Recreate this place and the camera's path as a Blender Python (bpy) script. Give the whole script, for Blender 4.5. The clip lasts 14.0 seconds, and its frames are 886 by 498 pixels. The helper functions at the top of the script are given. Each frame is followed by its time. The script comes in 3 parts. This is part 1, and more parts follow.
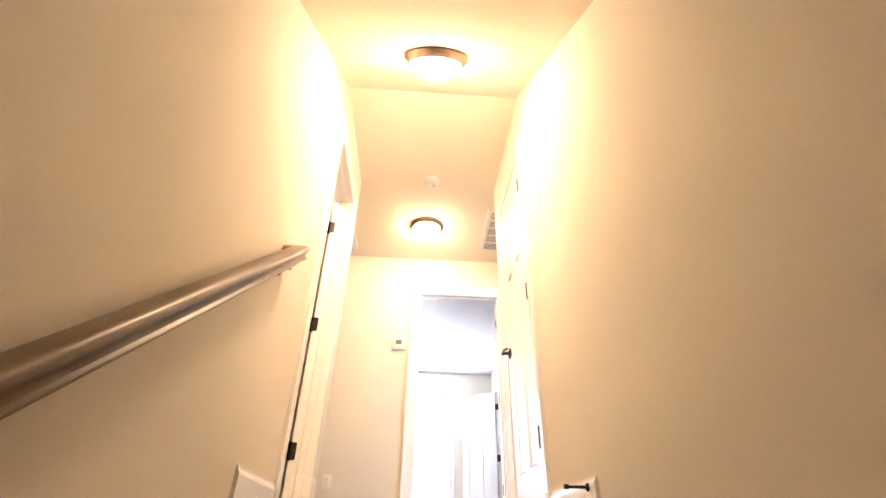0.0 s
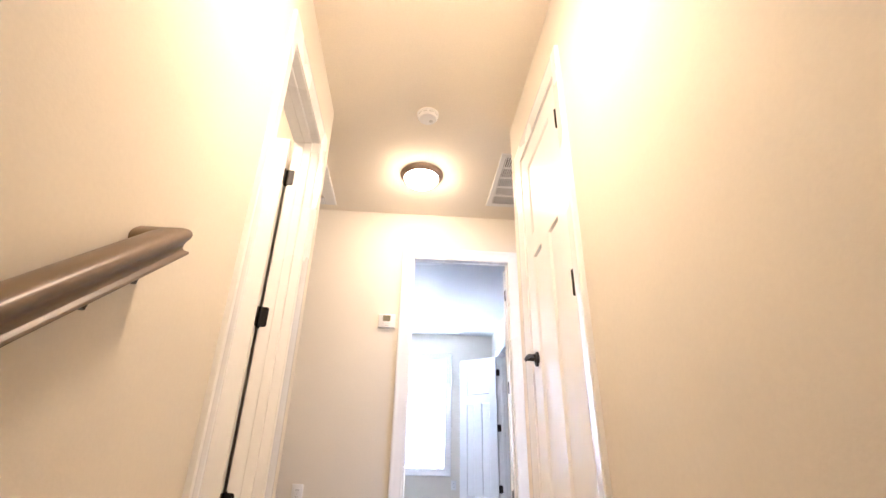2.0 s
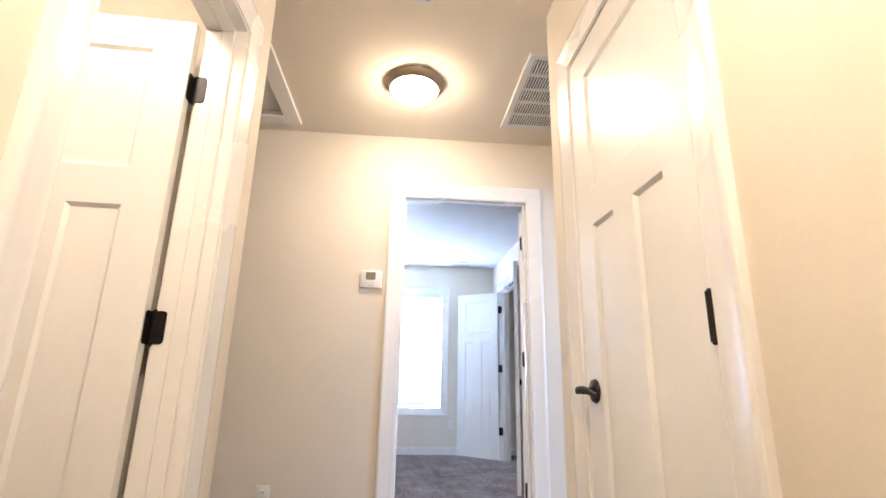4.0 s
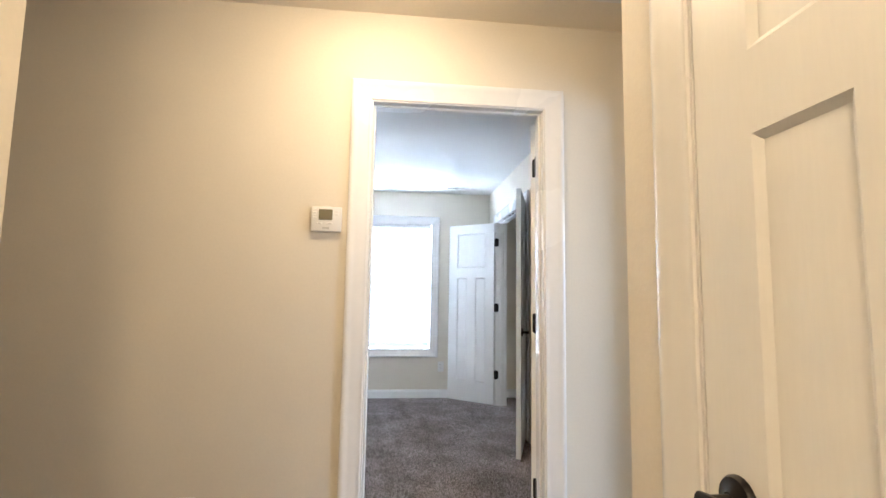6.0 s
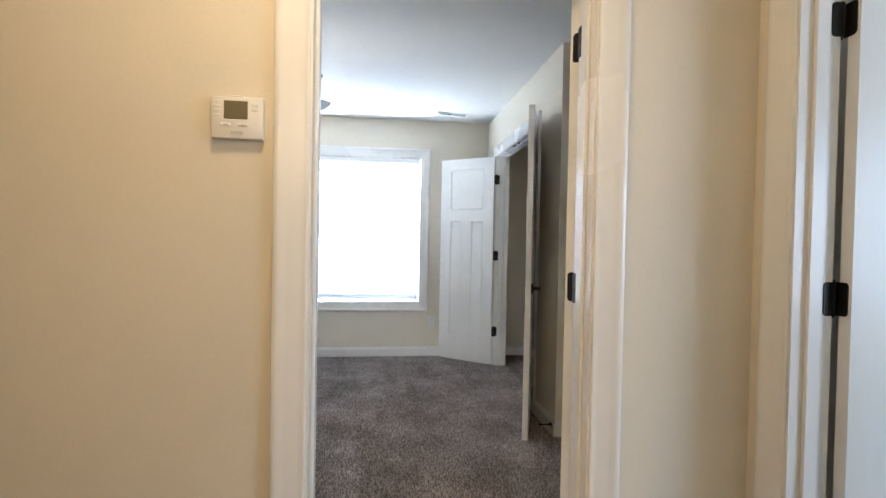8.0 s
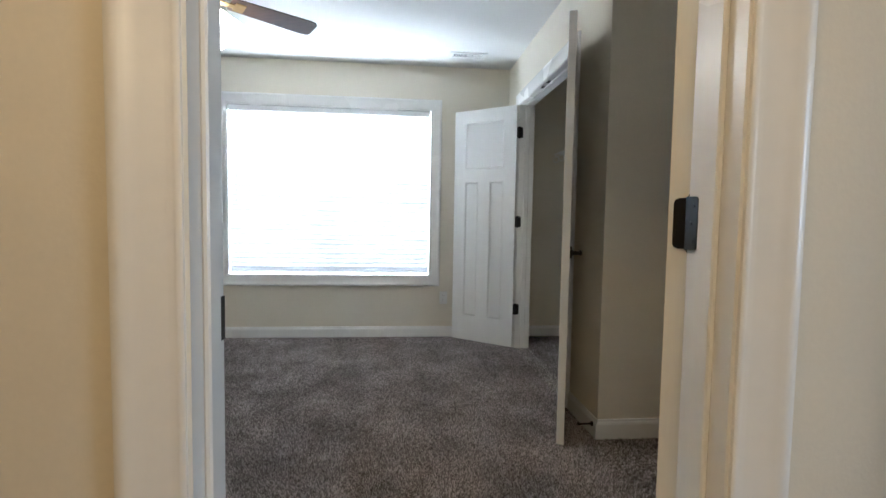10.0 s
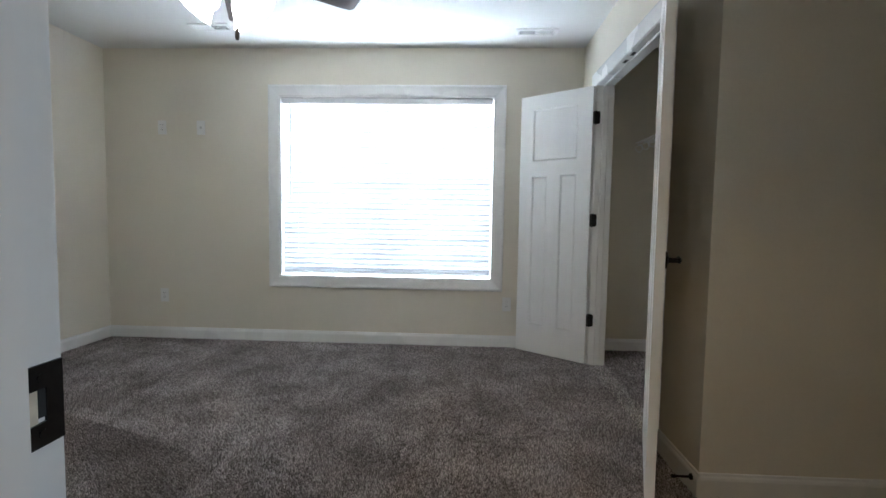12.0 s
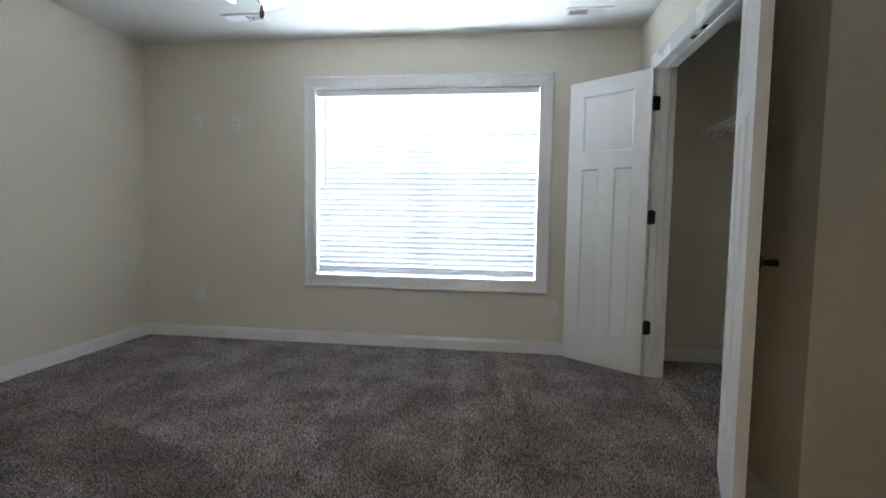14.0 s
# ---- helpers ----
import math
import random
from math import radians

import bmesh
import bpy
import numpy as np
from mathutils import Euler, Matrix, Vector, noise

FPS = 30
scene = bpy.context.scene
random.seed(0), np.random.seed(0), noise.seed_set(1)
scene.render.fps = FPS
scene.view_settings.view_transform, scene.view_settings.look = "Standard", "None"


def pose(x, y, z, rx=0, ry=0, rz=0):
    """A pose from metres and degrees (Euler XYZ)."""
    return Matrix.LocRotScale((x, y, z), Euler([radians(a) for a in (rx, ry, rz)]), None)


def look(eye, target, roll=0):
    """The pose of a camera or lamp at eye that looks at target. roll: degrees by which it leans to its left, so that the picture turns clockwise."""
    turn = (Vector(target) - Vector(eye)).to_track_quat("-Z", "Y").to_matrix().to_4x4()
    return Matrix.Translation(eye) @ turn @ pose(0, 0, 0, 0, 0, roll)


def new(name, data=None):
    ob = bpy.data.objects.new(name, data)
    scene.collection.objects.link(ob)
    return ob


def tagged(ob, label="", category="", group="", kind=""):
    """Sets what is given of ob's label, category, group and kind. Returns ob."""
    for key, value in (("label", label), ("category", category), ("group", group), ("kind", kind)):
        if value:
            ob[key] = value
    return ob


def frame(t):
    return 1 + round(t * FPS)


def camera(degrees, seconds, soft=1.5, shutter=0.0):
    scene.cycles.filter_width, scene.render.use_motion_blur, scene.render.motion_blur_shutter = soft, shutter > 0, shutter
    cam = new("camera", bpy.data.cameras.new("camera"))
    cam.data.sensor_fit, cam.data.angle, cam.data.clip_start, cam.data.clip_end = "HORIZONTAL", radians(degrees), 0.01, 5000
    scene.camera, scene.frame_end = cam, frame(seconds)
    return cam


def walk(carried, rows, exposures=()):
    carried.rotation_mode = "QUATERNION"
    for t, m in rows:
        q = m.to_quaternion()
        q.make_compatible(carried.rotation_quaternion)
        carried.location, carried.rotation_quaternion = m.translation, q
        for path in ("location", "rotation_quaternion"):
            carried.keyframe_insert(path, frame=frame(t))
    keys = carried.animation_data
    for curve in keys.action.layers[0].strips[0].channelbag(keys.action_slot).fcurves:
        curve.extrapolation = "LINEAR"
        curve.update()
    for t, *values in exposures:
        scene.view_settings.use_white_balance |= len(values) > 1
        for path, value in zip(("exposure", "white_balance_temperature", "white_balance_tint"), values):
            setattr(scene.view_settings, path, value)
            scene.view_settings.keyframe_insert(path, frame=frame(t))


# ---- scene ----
cam = camera(86.1, 14.0)
PATH = [
    (0, (-0.007, -4.21, -0.115), (0.081, -2.528, 0.965), 1.2),
    (0.5, (-0.011, -4.064, 0.009), (0.082, -2.379, 1.082), 1.4),
    (1, (-0.006, -3.879, 0.149), (0.093, -2.168, 1.178), 1.6),
    (1.5, (0.005, -3.676, 0.294), (0.117, -1.917, 1.239), 1.2),
    (2, (-0.002, -3.497, 0.444), (0.12, -1.701, 1.316), 1.2),
    (2.5, (-0.009, -3.321, 0.612), (0.122, -1.5, 1.428), 1.2),
    (3, (0.001, -3.134, 0.751), (0.14, -1.282, 1.493), 1.2),
    (3.5, (-0.001, -2.973, 0.867), (0.151, -1.085, 1.51), 1.1),
    (4, (0.01, -2.79, 0.96), (0.172, -0.866, 1.481), 1.2),
    (4.2, (0.019, -2.719, 0.989), (0.185, -0.781, 1.455), 1.2),
    (6.5, (0.127, -1.829, 1.227), (0.347, 0.154, 1.371), 1.0),
    (7, (0.143, -1.628, 1.244), (0.376, 0.357, 1.32), 1.1),
    (7.5, (0.168, -1.45, 1.235), (0.408, 0.536, 1.252), 1.0),
    (8, (0.191, -1.266, 1.21), (0.439, 0.718, 1.176), 1.1),
    (10.3, (0.284, -0.59, 1.068), (0.443, 1.4, 0.946), 0.8),
    (10.5, (0.291, -0.555, 1.07), (0.412, 1.437, 0.946), 0.7),
    (11, (0.315, -0.472, 1.075), (0.345, 1.521, 0.949), 0.8),
    (11.5, (0.335, -0.38, 1.077), (0.295, 1.608, 0.948), 0.8),
    (12, (0.345, -0.265, 1.073), (0.252, 1.71, 0.945), 0.9),
    (12.5, (0.337, -0.18, 1.059), (0.201, 1.804, 0.927), 1.0),
    (13, (0.326, -0.148, 1.055), (0.164, 1.841, 0.923), 1.0),
    (13.5, (0.315, -0.084, 1.054), (0.119, 1.902, 0.923), 1.0),
    (14, (0.314, -0.033, 1.055), (0.059, 1.946, 0.921), 0.9),
]
walk(cam, [(t, look(eye, target, roll)) for t, eye, target, roll in PATH],
     [(0, 2.8, 5750, 21), (1, 2.62, 5320, 20), (2, 2.37, 5030, 19), (4, 2.05, 4900, 16), (6.5, 1.76, 5450, 9.8), (7.5, 1.56, 5600, 9.5), (8.2, 1.42, 5680, 8.5),
      (10.3, 1.02, 5780, 7), (11, 0.97, 5760, 7), (12, 0.9, 5760, 7), (13, 0.79, 5780, 7), (14, 0.64, 5800, 7.5)])

# ---- world and daylight ----
world = bpy.data.worlds.new("sky")
scene.world = world
world.use_nodes = True
wn = world.node_tree.nodes
sky = wn.new("ShaderNodeTexSky")
sky.sky_type, sky.sun_disc = "NISHITA", False
sky.sun_elevation, sky.sun_rotation = radians(50), radians(180)
wn["Background"].inputs["Strength"].default_value = 0.1
world.node_tree.links.new(sky.outputs[0], wn["Background"].inputs["Color"])


def sky_window(name, size_x, size_z, m, power, colour):
    """Daylight just outside a window's glass."""
    data = bpy.data.lights.new(name, "AREA")
    data.shape, data.size, data.size_y = "RECTANGLE", size_x, size_z
    data.energy, data.color = power, colour
    ob = new(name, data)
    ob.matrix_world = m
    return ob


LAMP_GLOW = 27.0      # hall lamps
FAN_GLOW = 14.0        # fan lamps
sky_window("window_daylight", 2.3, 2.0, pose(-0.35, 4.35, 1.35, -90, 0, 0), 490, (0.86, 0.93, 1.0))
sky_window("side_room_daylight", 1.2, 1.3, pose(3.55, -1.7, 1.4, 0, 90, 0), 20, (0.72, 0.85, 1.0))

# ---- plan ----
CEIL = 2.452
WALL = 0.115                      # wall thickness
LWALL = 0.127                     # the stair wall with the open door
LEFT_X, RIGHT_X = -0.533, 0.572   # faces of the stair walls
LCOR, RCOR = -1.19, -1.133        # where they end at the cross hall
END_X = 1.265                      # right end of the cross hall
BED_L, BED_R, BED_N = -2.73, 1.272, 3.675
JOG_Y = 1.572
EDGE_Y = -2.62                    # top nosing of the stairs
RISER, TREAD = 0.194, 0.242


# ---- materials ----
def mat(name, colour, rough=0.5, metal=0.0, grain=0.0, grain_scale=60.0, bump=0.0, bump_scale=300.0,
        wear=0.0, stretch=(1, 1, 1), spec=0.5, emit=None, glow=0.0):
    m = bpy.data.materials.new(name)
    m.use_nodes = True
    nt = m.node_tree
    b = nt.nodes["Principled BSDF"]
    b.inputs["Roughness"].default_value = rough
    b.inputs["Metallic"].default_value = metal
    b.inputs["Specular IOR Level"].default_value = spec
    tc = nt.nodes.new("ShaderNodeTexCoord")
    mp = nt.nodes.new("ShaderNodeMapping")
    mp.inputs["Scale"].default_value = stretch
    nt.links.new(tc.outputs["Object"], mp.inputs["Vector"])

    def noise_tex(scale, detail):
        n = nt.nodes.new("ShaderNodeTexNoise")
        n.inputs["Scale"].default_value, n.inputs["Detail"].default_value = scale, detail
        nt.links.new(mp.outputs[0], n.inputs["Vector"])
        return n

    if grain or wear:
        fine, broad = noise_tex(grain_scale, 6), noise_tex(1.7, 3)
        ramp = nt.nodes.new("ShaderNodeMapRange")
        ramp.inputs["From Min"].default_value, ramp.inputs["From Max"].default_value = 0.3, 0.7
        ramp.inputs["To Min"].default_value, ramp.inputs["To Max"].default_value = 1 - grain, 1 + grain
        nt.links.new(fine.outputs["Fac"], ramp.inputs["Value"])
        ramp2 = nt.nodes.new("ShaderNodeMapRange")
        ramp2.inputs["From Min"].default_value, ramp2.inputs["From Max"].default_value = 0.0, 1.0
        ramp2.inputs["To Min"].default_value, ramp2.inputs["To Max"].default_value = 1 - 2 * wear, 1 + 2 * wear
        nt.links.new(broad.outputs["Fac"], ramp2.inputs["Value"])
        mul = nt.nodes.new("ShaderNodeMath")
        mul.operation = "MULTIPLY"
        nt.links.new(ramp.outputs[0], mul.inputs[0])
        nt.links.new(ramp2.outputs[0], mul.inputs[1])
        sc = nt.nodes.new("ShaderNodeVectorMath")
        sc.operation = "SCALE"
        sc.inputs[0].default_value = colour
        nt.links.new(mul.outputs[0], sc.inputs["Scale"])
        nt.links.new(sc.outputs[0], b.inputs["Base Color"])
        rr = nt.nodes.new("ShaderNodeMapRange")
        rr.inputs["To Min"].default_value, rr.inputs["To Max"].default_value = rough * 0.9, min(1, rough * 1.1)
        nt.links.new(broad.outputs["Fac"], rr.inputs["Value"])
        nt.links.new(rr.outputs[0], b.inputs["Roughness"])
    else:
        b.inputs["Base Color"].default_value = (*colour, 1)
    if bump:
        n = noise_tex(bump_scale, 3)
        bp = nt.nodes.new("ShaderNodeBump")
        bp.inputs["Strength"].default_value, bp.inputs["Distance"].default_value = bump, 0.002
        nt.links.new(n.outputs["Fac"], bp.inputs["Height"])
        nt.links.new(bp.outputs[0], b.inputs["Normal"])
    if glow:
        b.inputs["Emission Color"].default_value = (*emit, 1)
        b.inputs["Emission Strength"].default_value = glow
    return m


PAINT = mat("wall_paint", (0.76, 0.71, 0.608), 0.75, grain=0.015, grain_scale=90, bump=0.17, bump_scale=135, wear=0.025, spec=0.3)
CEILING = mat("ceiling_paint", (0.76, 0.75, 0.72), 0.9, grain=0.02, grain_scale=120, bump=0.5, bump_scale=220, wear=0.02, spec=0.2)
# Beige paint with warm light bounced off the walls put into it.
HALL_CEILING_TINT = mat("hall_ceiling_bounce_tint", (0.84, 0.77, 0.635), 0.9, grain=0.02, grain_scale=120, bump=0.5, bump_scale=220, wear=0.02, spec=0.2)
TRIM = mat("trim_paint", (0.85, 0.845, 0.83), 0.27, grain=0.01, grain_scale=40, bump=0.03, bump_scale=90, wear=0.012)
DOOR = mat("door_paint", (0.84, 0.84, 0.825), 0.34, grain=0.012, grain_scale=30, bump=0.07, bump_scale=260, wear=0.02, stretch=(6, 6, 0.6))
BLACK = mat("black_metal", (0.018, 0.016, 0.015), 0.38, metal=0.6, grain=0.15, grain_scale=200, wear=0.1)
PLASTIC = mat("white_plastic", (0.80, 0.79, 0.76), 0.4, grain=0.01, wear=0.01)
GREY_PLASTIC = mat("grey_plastic", (0.55, 0.54, 0.51), 0.45)
LCD = mat("lcd_glass", (0.17, 0.15, 0.085), 0.25)
# Near-black colour standing in for the shade inside ducts, holes and attic.
HOLE_SHADE = mat("painted_hole_shade", (0.03, 0.03, 0.03), 0.9, grain=0.1, wear=0.1)
BRONZE = mat("brushed_bronze", (0.40, 0.315, 0.235), 0.36, metal=0.85, grain=0.1, grain_scale=150, wear=0.08)
BRASS = mat("antique_brass", (0.35, 0.24, 0.11), 0.3, metal=0.9, grain=0.1, wear=0.1)
RAIL = mat("rail_wood", (0.15, 0.10, 0.055), 0.34, grain=0.10, grain_scale=45, wear=0.03, stretch=(1, 0.1, 1))
BLADE = mat("blade_wood", (0.055, 0.032, 0.024), 0.35, grain=0.25, grain_scale=30, wear=0.1, stretch=(0.3, 2, 2))
CARPET = mat("carpet_backing", (0.115, 0.10, 0.095), 1.0, grain=0.3, grain_scale=90, bump=1.0, bump_scale=160, wear=0.15, spec=0.05)
VINYL = mat("window_vinyl", (0.82, 0.82, 0.82), 0.35, grain=0.01, wear=0.01)
DOME = mat("lamp_glass", (0.9, 0.85, 0.75), 0.3, emit=(1.0, 0.69, 0.365), glow=LAMP_GLOW)
SHADE = mat("shade_glass", (0.9, 0.88, 0.85), 0.3, emit=(1.0, 0.95, 0.88), glow=FAN_GLOW)
BARE = mat("bare_pine", (0.62, 0.55, 0.45), 0.6, grain=0.15, grain_scale=60, wear=0.05)
WIRE = mat("white_wire", (0.80, 0.80, 0.78), 0.4)


def yarn():
    """Twisted carpet yarn, brown-grey, each tuft a little different, laid over in broad strokes."""
    m = mat("carpet_yarn", (0.2, 0.18, 0.17), 0.95, spec=0.1)
    nt = m.node_tree
    b = nt.nodes["Principled BSDF"]
    geo = nt.nodes.new("ShaderNodeNewGeometry")
    ramp = nt.nodes.new("ShaderNodeValToRGB")
    ramp.color_ramp.elements[0].color = (0.10, 0.086, 0.08, 1)
    ramp.color_ramp.elements[1].color = (0.52, 0.465, 0.445, 1)
    e = ramp.color_ramp.elements.new(0.5)
    e.color = (0.265, 0.234, 0.225, 1)
    nt.links.new(geo.outputs["Random Per Island"], ramp.inputs["Fac"])
    tc = nt.nodes.new("ShaderNodeTexCoord")
    n = nt.nodes.new("ShaderNodeTexNoise")
    n.inputs["Scale"].default_value, n.inputs["Detail"].default_value = 3.2, 4
    nt.links.new(tc.outputs["Object"], n.inputs["Vector"])
    mr = nt.nodes.new("ShaderNodeMapRange")
    mr.inputs["From Min"].default_value, mr.inputs["From Max"].default_value = 0.35, 0.65
    mr.inputs["To Min"].default_value, mr.inputs["To Max"].default_value = 0.78, 1.25
    nt.links.new(n.outputs["Fac"], mr.inputs["Value"])
    sc = nt.nodes.new("ShaderNodeVectorMath")
    sc.operation = "SCALE"
    nt.links.new(ramp.outputs["Color"], sc.inputs[0])
    nt.links.new(mr.outputs[0], sc.inputs["Scale"])
    nt.links.new(sc.outputs[0], b.inputs["Base Color"])
    return m


def slat_material():
    """White slats that let some of the daylight through."""
    m = bpy.data.materials.new("blind_slat")
    m.use_nodes = True
    nt = m.node_tree
    b = nt.nodes["Principled BSDF"]
    b.inputs["Base Color"].default_value = (0.86, 0.87, 0.88, 1)
    b.inputs["Roughness"].default_value = 0.5
    t = nt.nodes.new("ShaderNodeBsdfTranslucent")
    t.inputs["Color"].default_value = (0.89, 0.92, 0.95, 1)
    mix = nt.nodes.new("ShaderNodeMixShader")
    mix.inputs["Fac"].default_value = 0.078
    nt.links.new(b.outputs[0], mix.inputs[1])
    nt.links.new(t.outputs[0], mix.inputs[2])
    nt.links.new(mix.outputs[0], nt.nodes["Material Output"].inputs["Surface"])
    return m


def screen_material():
    """Fine insect mesh: part of the light passes."""
    m = mat("insect_screen", (0.05, 0.05, 0.055), 0.7)
    nt = m.node_tree
    t = nt.nodes.new("ShaderNodeBsdfTransparent")
    mix = nt.nodes.new("ShaderNodeMixShader")
    mix.inputs["Fac"].default_value = 0.78
    nt.links.new(nt.nodes["Principled BSDF"].outputs[0], mix.inputs[1])
    nt.links.new(t.outputs[0], mix.inputs[2])
    nt.links.new(mix.outputs[0], nt.nodes["Material Output"].inputs["Surface"])
    return m


def glass_material():
    m = bpy.data.materials.new("window_glass")
    m.use_nodes = True
    b = m.node_tree.nodes["Principled BSDF"]
    b.inputs["Base Color"].default_value = (1, 1, 1, 1)
    b.inputs["Roughness"].default_value = 0.0
    b.inputs["Transmission Weight"].default_value = 1.0
    b.inputs["IOR"].default_value = 1.45
    return m


YARN, SLAT, GLASS, SCREEN = yarn(), slat_material(), glass_material(), screen_material()


# ---- mesh helpers ----
def box(bm, x0, x1, y0, y1, z0, z1, bevel=0.0, seg=1):
    r = bmesh.ops.create_cube(bm, size=1.0)
    bmesh.ops.scale(bm, vec=(x1 - x0, y1 - y0, z1 - z0), verts=r["verts"])
    bmesh.ops.translate(bm, vec=((x0 + x1) / 2, (y0 + y1) / 2, (z0 + z1) / 2), verts=r["verts"])
    if bevel:
        edges = list({e for v in r["verts"] for e in v.link_edges})
        bmesh.ops.bevel(bm, geom=edges, offset=bevel, segments=seg, affect="EDGES", profile=0.5)
    return bm


def boxes(*specs):
    bm = bmesh.new()
    for s in specs:
        box(bm, *s)
    return bm


def tube(bm, a, b, r0, r1=None, seg=12, caps=True):
    a, b = Vector(a), Vector(b)
    d = b - a
    m = Matrix.Translation((a + b) / 2) @ d.to_track_quat("Z", "Y").to_matrix().to_4x4()
    bmesh.ops.create_cone(bm, cap_ends=caps, segments=seg, radius1=r0, radius2=r0 if r1 is None else r1, depth=d.length, matrix=m)
    return bm


def lathe(bm, profile, seg=32, m=None):
    """Turns (radius, height) points about the z axis."""
    rings = []
    for r, z in profile:
        if r < 1e-5:
            rings.append([bm.verts.new((0, 0, z))])
        else:
            rings.append([bm.verts.new((r * math.cos(2 * math.pi * k / seg), r * math.sin(2 * math.pi * k / seg), z)) for k in range(seg)])
    for p, q in zip(rings, rings[1:]):
        for k in range(seg):
            j = (k + 1) % seg
            if len(p) == 1:
                bm.faces.new((p[0], q[k], q[j]))
            elif len(q) == 1:
                bm.faces.new((p[k], p[j], q[0]))
            else:
                bm.faces.new((p[k], p[j], q[j], q[k]))
    if m is not None:
        bmesh.ops.transform(bm, matrix=m, verts=[v for ring in rings for v in ring])
    return bm


def loft(bm, rows, closed=True, caps=True):
    """Joins rows of points, each a list of the same length, into a skin."""
    vs = [[bm.verts.new(p) for p in row] for row in rows]
    n = len(vs[0])
    for a, b in zip(vs, vs[1:]):
        for k in range(n if closed else n - 1):
            j = (k + 1) % n
            bm.faces.new((a[k], a[j], b[j], b[k]))
    if caps and closed:
        bm.faces.new(vs[0][::-1])
        bm.faces.new(vs[-1])
    return bm


def mesh_of(name, bm, material, smooth=False):
    bmesh.ops.recalc_face_normals(bm, faces=bm.faces)
    me = bpy.data.meshes.new(name)
    bm.to_mesh(me)
    bm.free()
    me.materials.append(material)
    if smooth:
        me.shade_smooth()
        me.set_sharp_from_angle(angle=radians(35))
    return me


def part(name, bm, material, parent, label="", smooth=False):
    ob = new(name, mesh_of(name, bm, material, smooth))
    ob.parent = parent
    if label:
        ob["label"] = label
    return ob


def thing(name, m, label, category, group="", kind=""):
    ob = new(name)
    ob.empty_display_size = 0.1
    ob.matrix_world = m
    return tagged(ob, label, category, group, kind)


def piece(name, bm, material, label, category, kind="structure", smooth=False, group=""):
    return tagged(new(name, mesh_of(name, bm, material, smooth)), label, category, group, kind)


# ---- structure: walls, floors, ceiling ----
HOLE = 0.02  # jambs fill this much round a door opening


def wall_skin(u0, u1, z0, z1, holes, place):
    """One closed skin of a wall with openings through it; place(u, side, z) gives the point on either face."""
    us = sorted({u0, u1, *[v for h in holes for v in h[:2]]})
    zs = sorted({z0, z1, *[min(max(v, z0), z1) for h in holes for v in h[2:]]})

    def solid(i, k):
        if not (0 <= i < len(us) - 1 and 0 <= k < len(zs) - 1):
            return False
        u, z = (us[i] + us[i + 1]) / 2, (zs[k] + zs[k + 1]) / 2
        return not any(a < u < b and c < z < d for a, b, c, d in holes)

    bm, seen = bmesh.new(), {}

    def vert(i, side, k):
        if (i, side, k) not in seen:
            seen[i, side, k] = bm.verts.new(place(us[i], side, zs[k]))
        return seen[i, side, k]

    for i in range(len(us) - 1):
        for k in range(len(zs) - 1):
            if not solid(i, k):
                continue
            for side in (0, 1):
                bm.faces.new([vert(i, side, k), vert(i + 1, side, k), vert(i + 1, side, k + 1), vert(i, side, k + 1)])
            for di, dk, e in ((-1, 0, ((i, k), (i, k + 1))), (1, 0, ((i + 1, k), (i + 1, k + 1))), (0, -1, ((i, k), (i + 1, k))), (0, 1, ((i, k + 1), (i + 1, k + 1)))):
                if not solid(i + di, k + dk):
                    (a, b), (c, d) = e
                    bm.faces.new([vert(a, 0, b), vert(c, 0, d), vert(c, 1, d), vert(a, 1, b)])
    return bm


def wall_x(name, x0, x1, y0, y1, z0, z1, holes, label):
    """A wall that runs along x; holes: (x0, x1, z0, z1)."""
    bm = wall_skin(x0, x1, z0, z1, holes, lambda u, side, z: (u, y1 if side else y0, z))
    return piece(name, bm, PAINT, label, "wall")


def wall_y(name, x0, x1, y0, y1, z0, z1, holes, label):
    """A wall that runs along y; holes: (y0, y1, z0, z1)."""
    bm = wall_skin(y0, y1, z0, z1, holes, lambda u, side, z: (x1 if side else x0, u, z))
    return piece(name, bm, PAINT, label, "wall")


DH = 2.042                                   # clear height of the door openings
BD = (0.002, 0.767)                          # bedroom door opening, along x
LD = (-2.062, -1.415)                        # left stair door, along y
RD = (-1.985, -1.358)                        # right stair closet door, along y
SD = (-0.86, -0.14)                        # side room door, along y
CD = (2.052, 3.257)                           # bedroom closet, along y
WIN = (-1.224, 0.569, 0.560, 2.067)          # window opening in the north wall
LOW = -3.0

def hole(span):
    return (span[0] - HOLE, span[1] + HOLE, 0.0, DH + HOLE)


wall_y("wall_stair_left", LEFT_X - LWALL, LEFT_X, -6.3, LCOR, LOW, CEIL, [(LD[0] - HOLE, LD[1] + HOLE, 0, DH + HOLE)], "warm beige painted stair wall with a door opening")
wall_y("wall_stair_right", RIGHT_X, RIGHT_X + WALL, -6.3, RCOR, LOW, CEIL, [(RD[0] - HOLE, RD[1] + HOLE, 0, DH + HOLE)], "warm beige painted stair wall with a closet door")
wall_x("wall_stair_south", LEFT_X - LWALL, RIGHT_X + WALL, -6.42, -6.3, LOW, CEIL, [], "beige painted wall at the foot of the stairs")
wall_x("wall_hall_end", -3.12, 2.6, 0.0, WALL, -0.2, CEIL, [hole(BD)], "beige painted hall wall with the bedroom doorway")
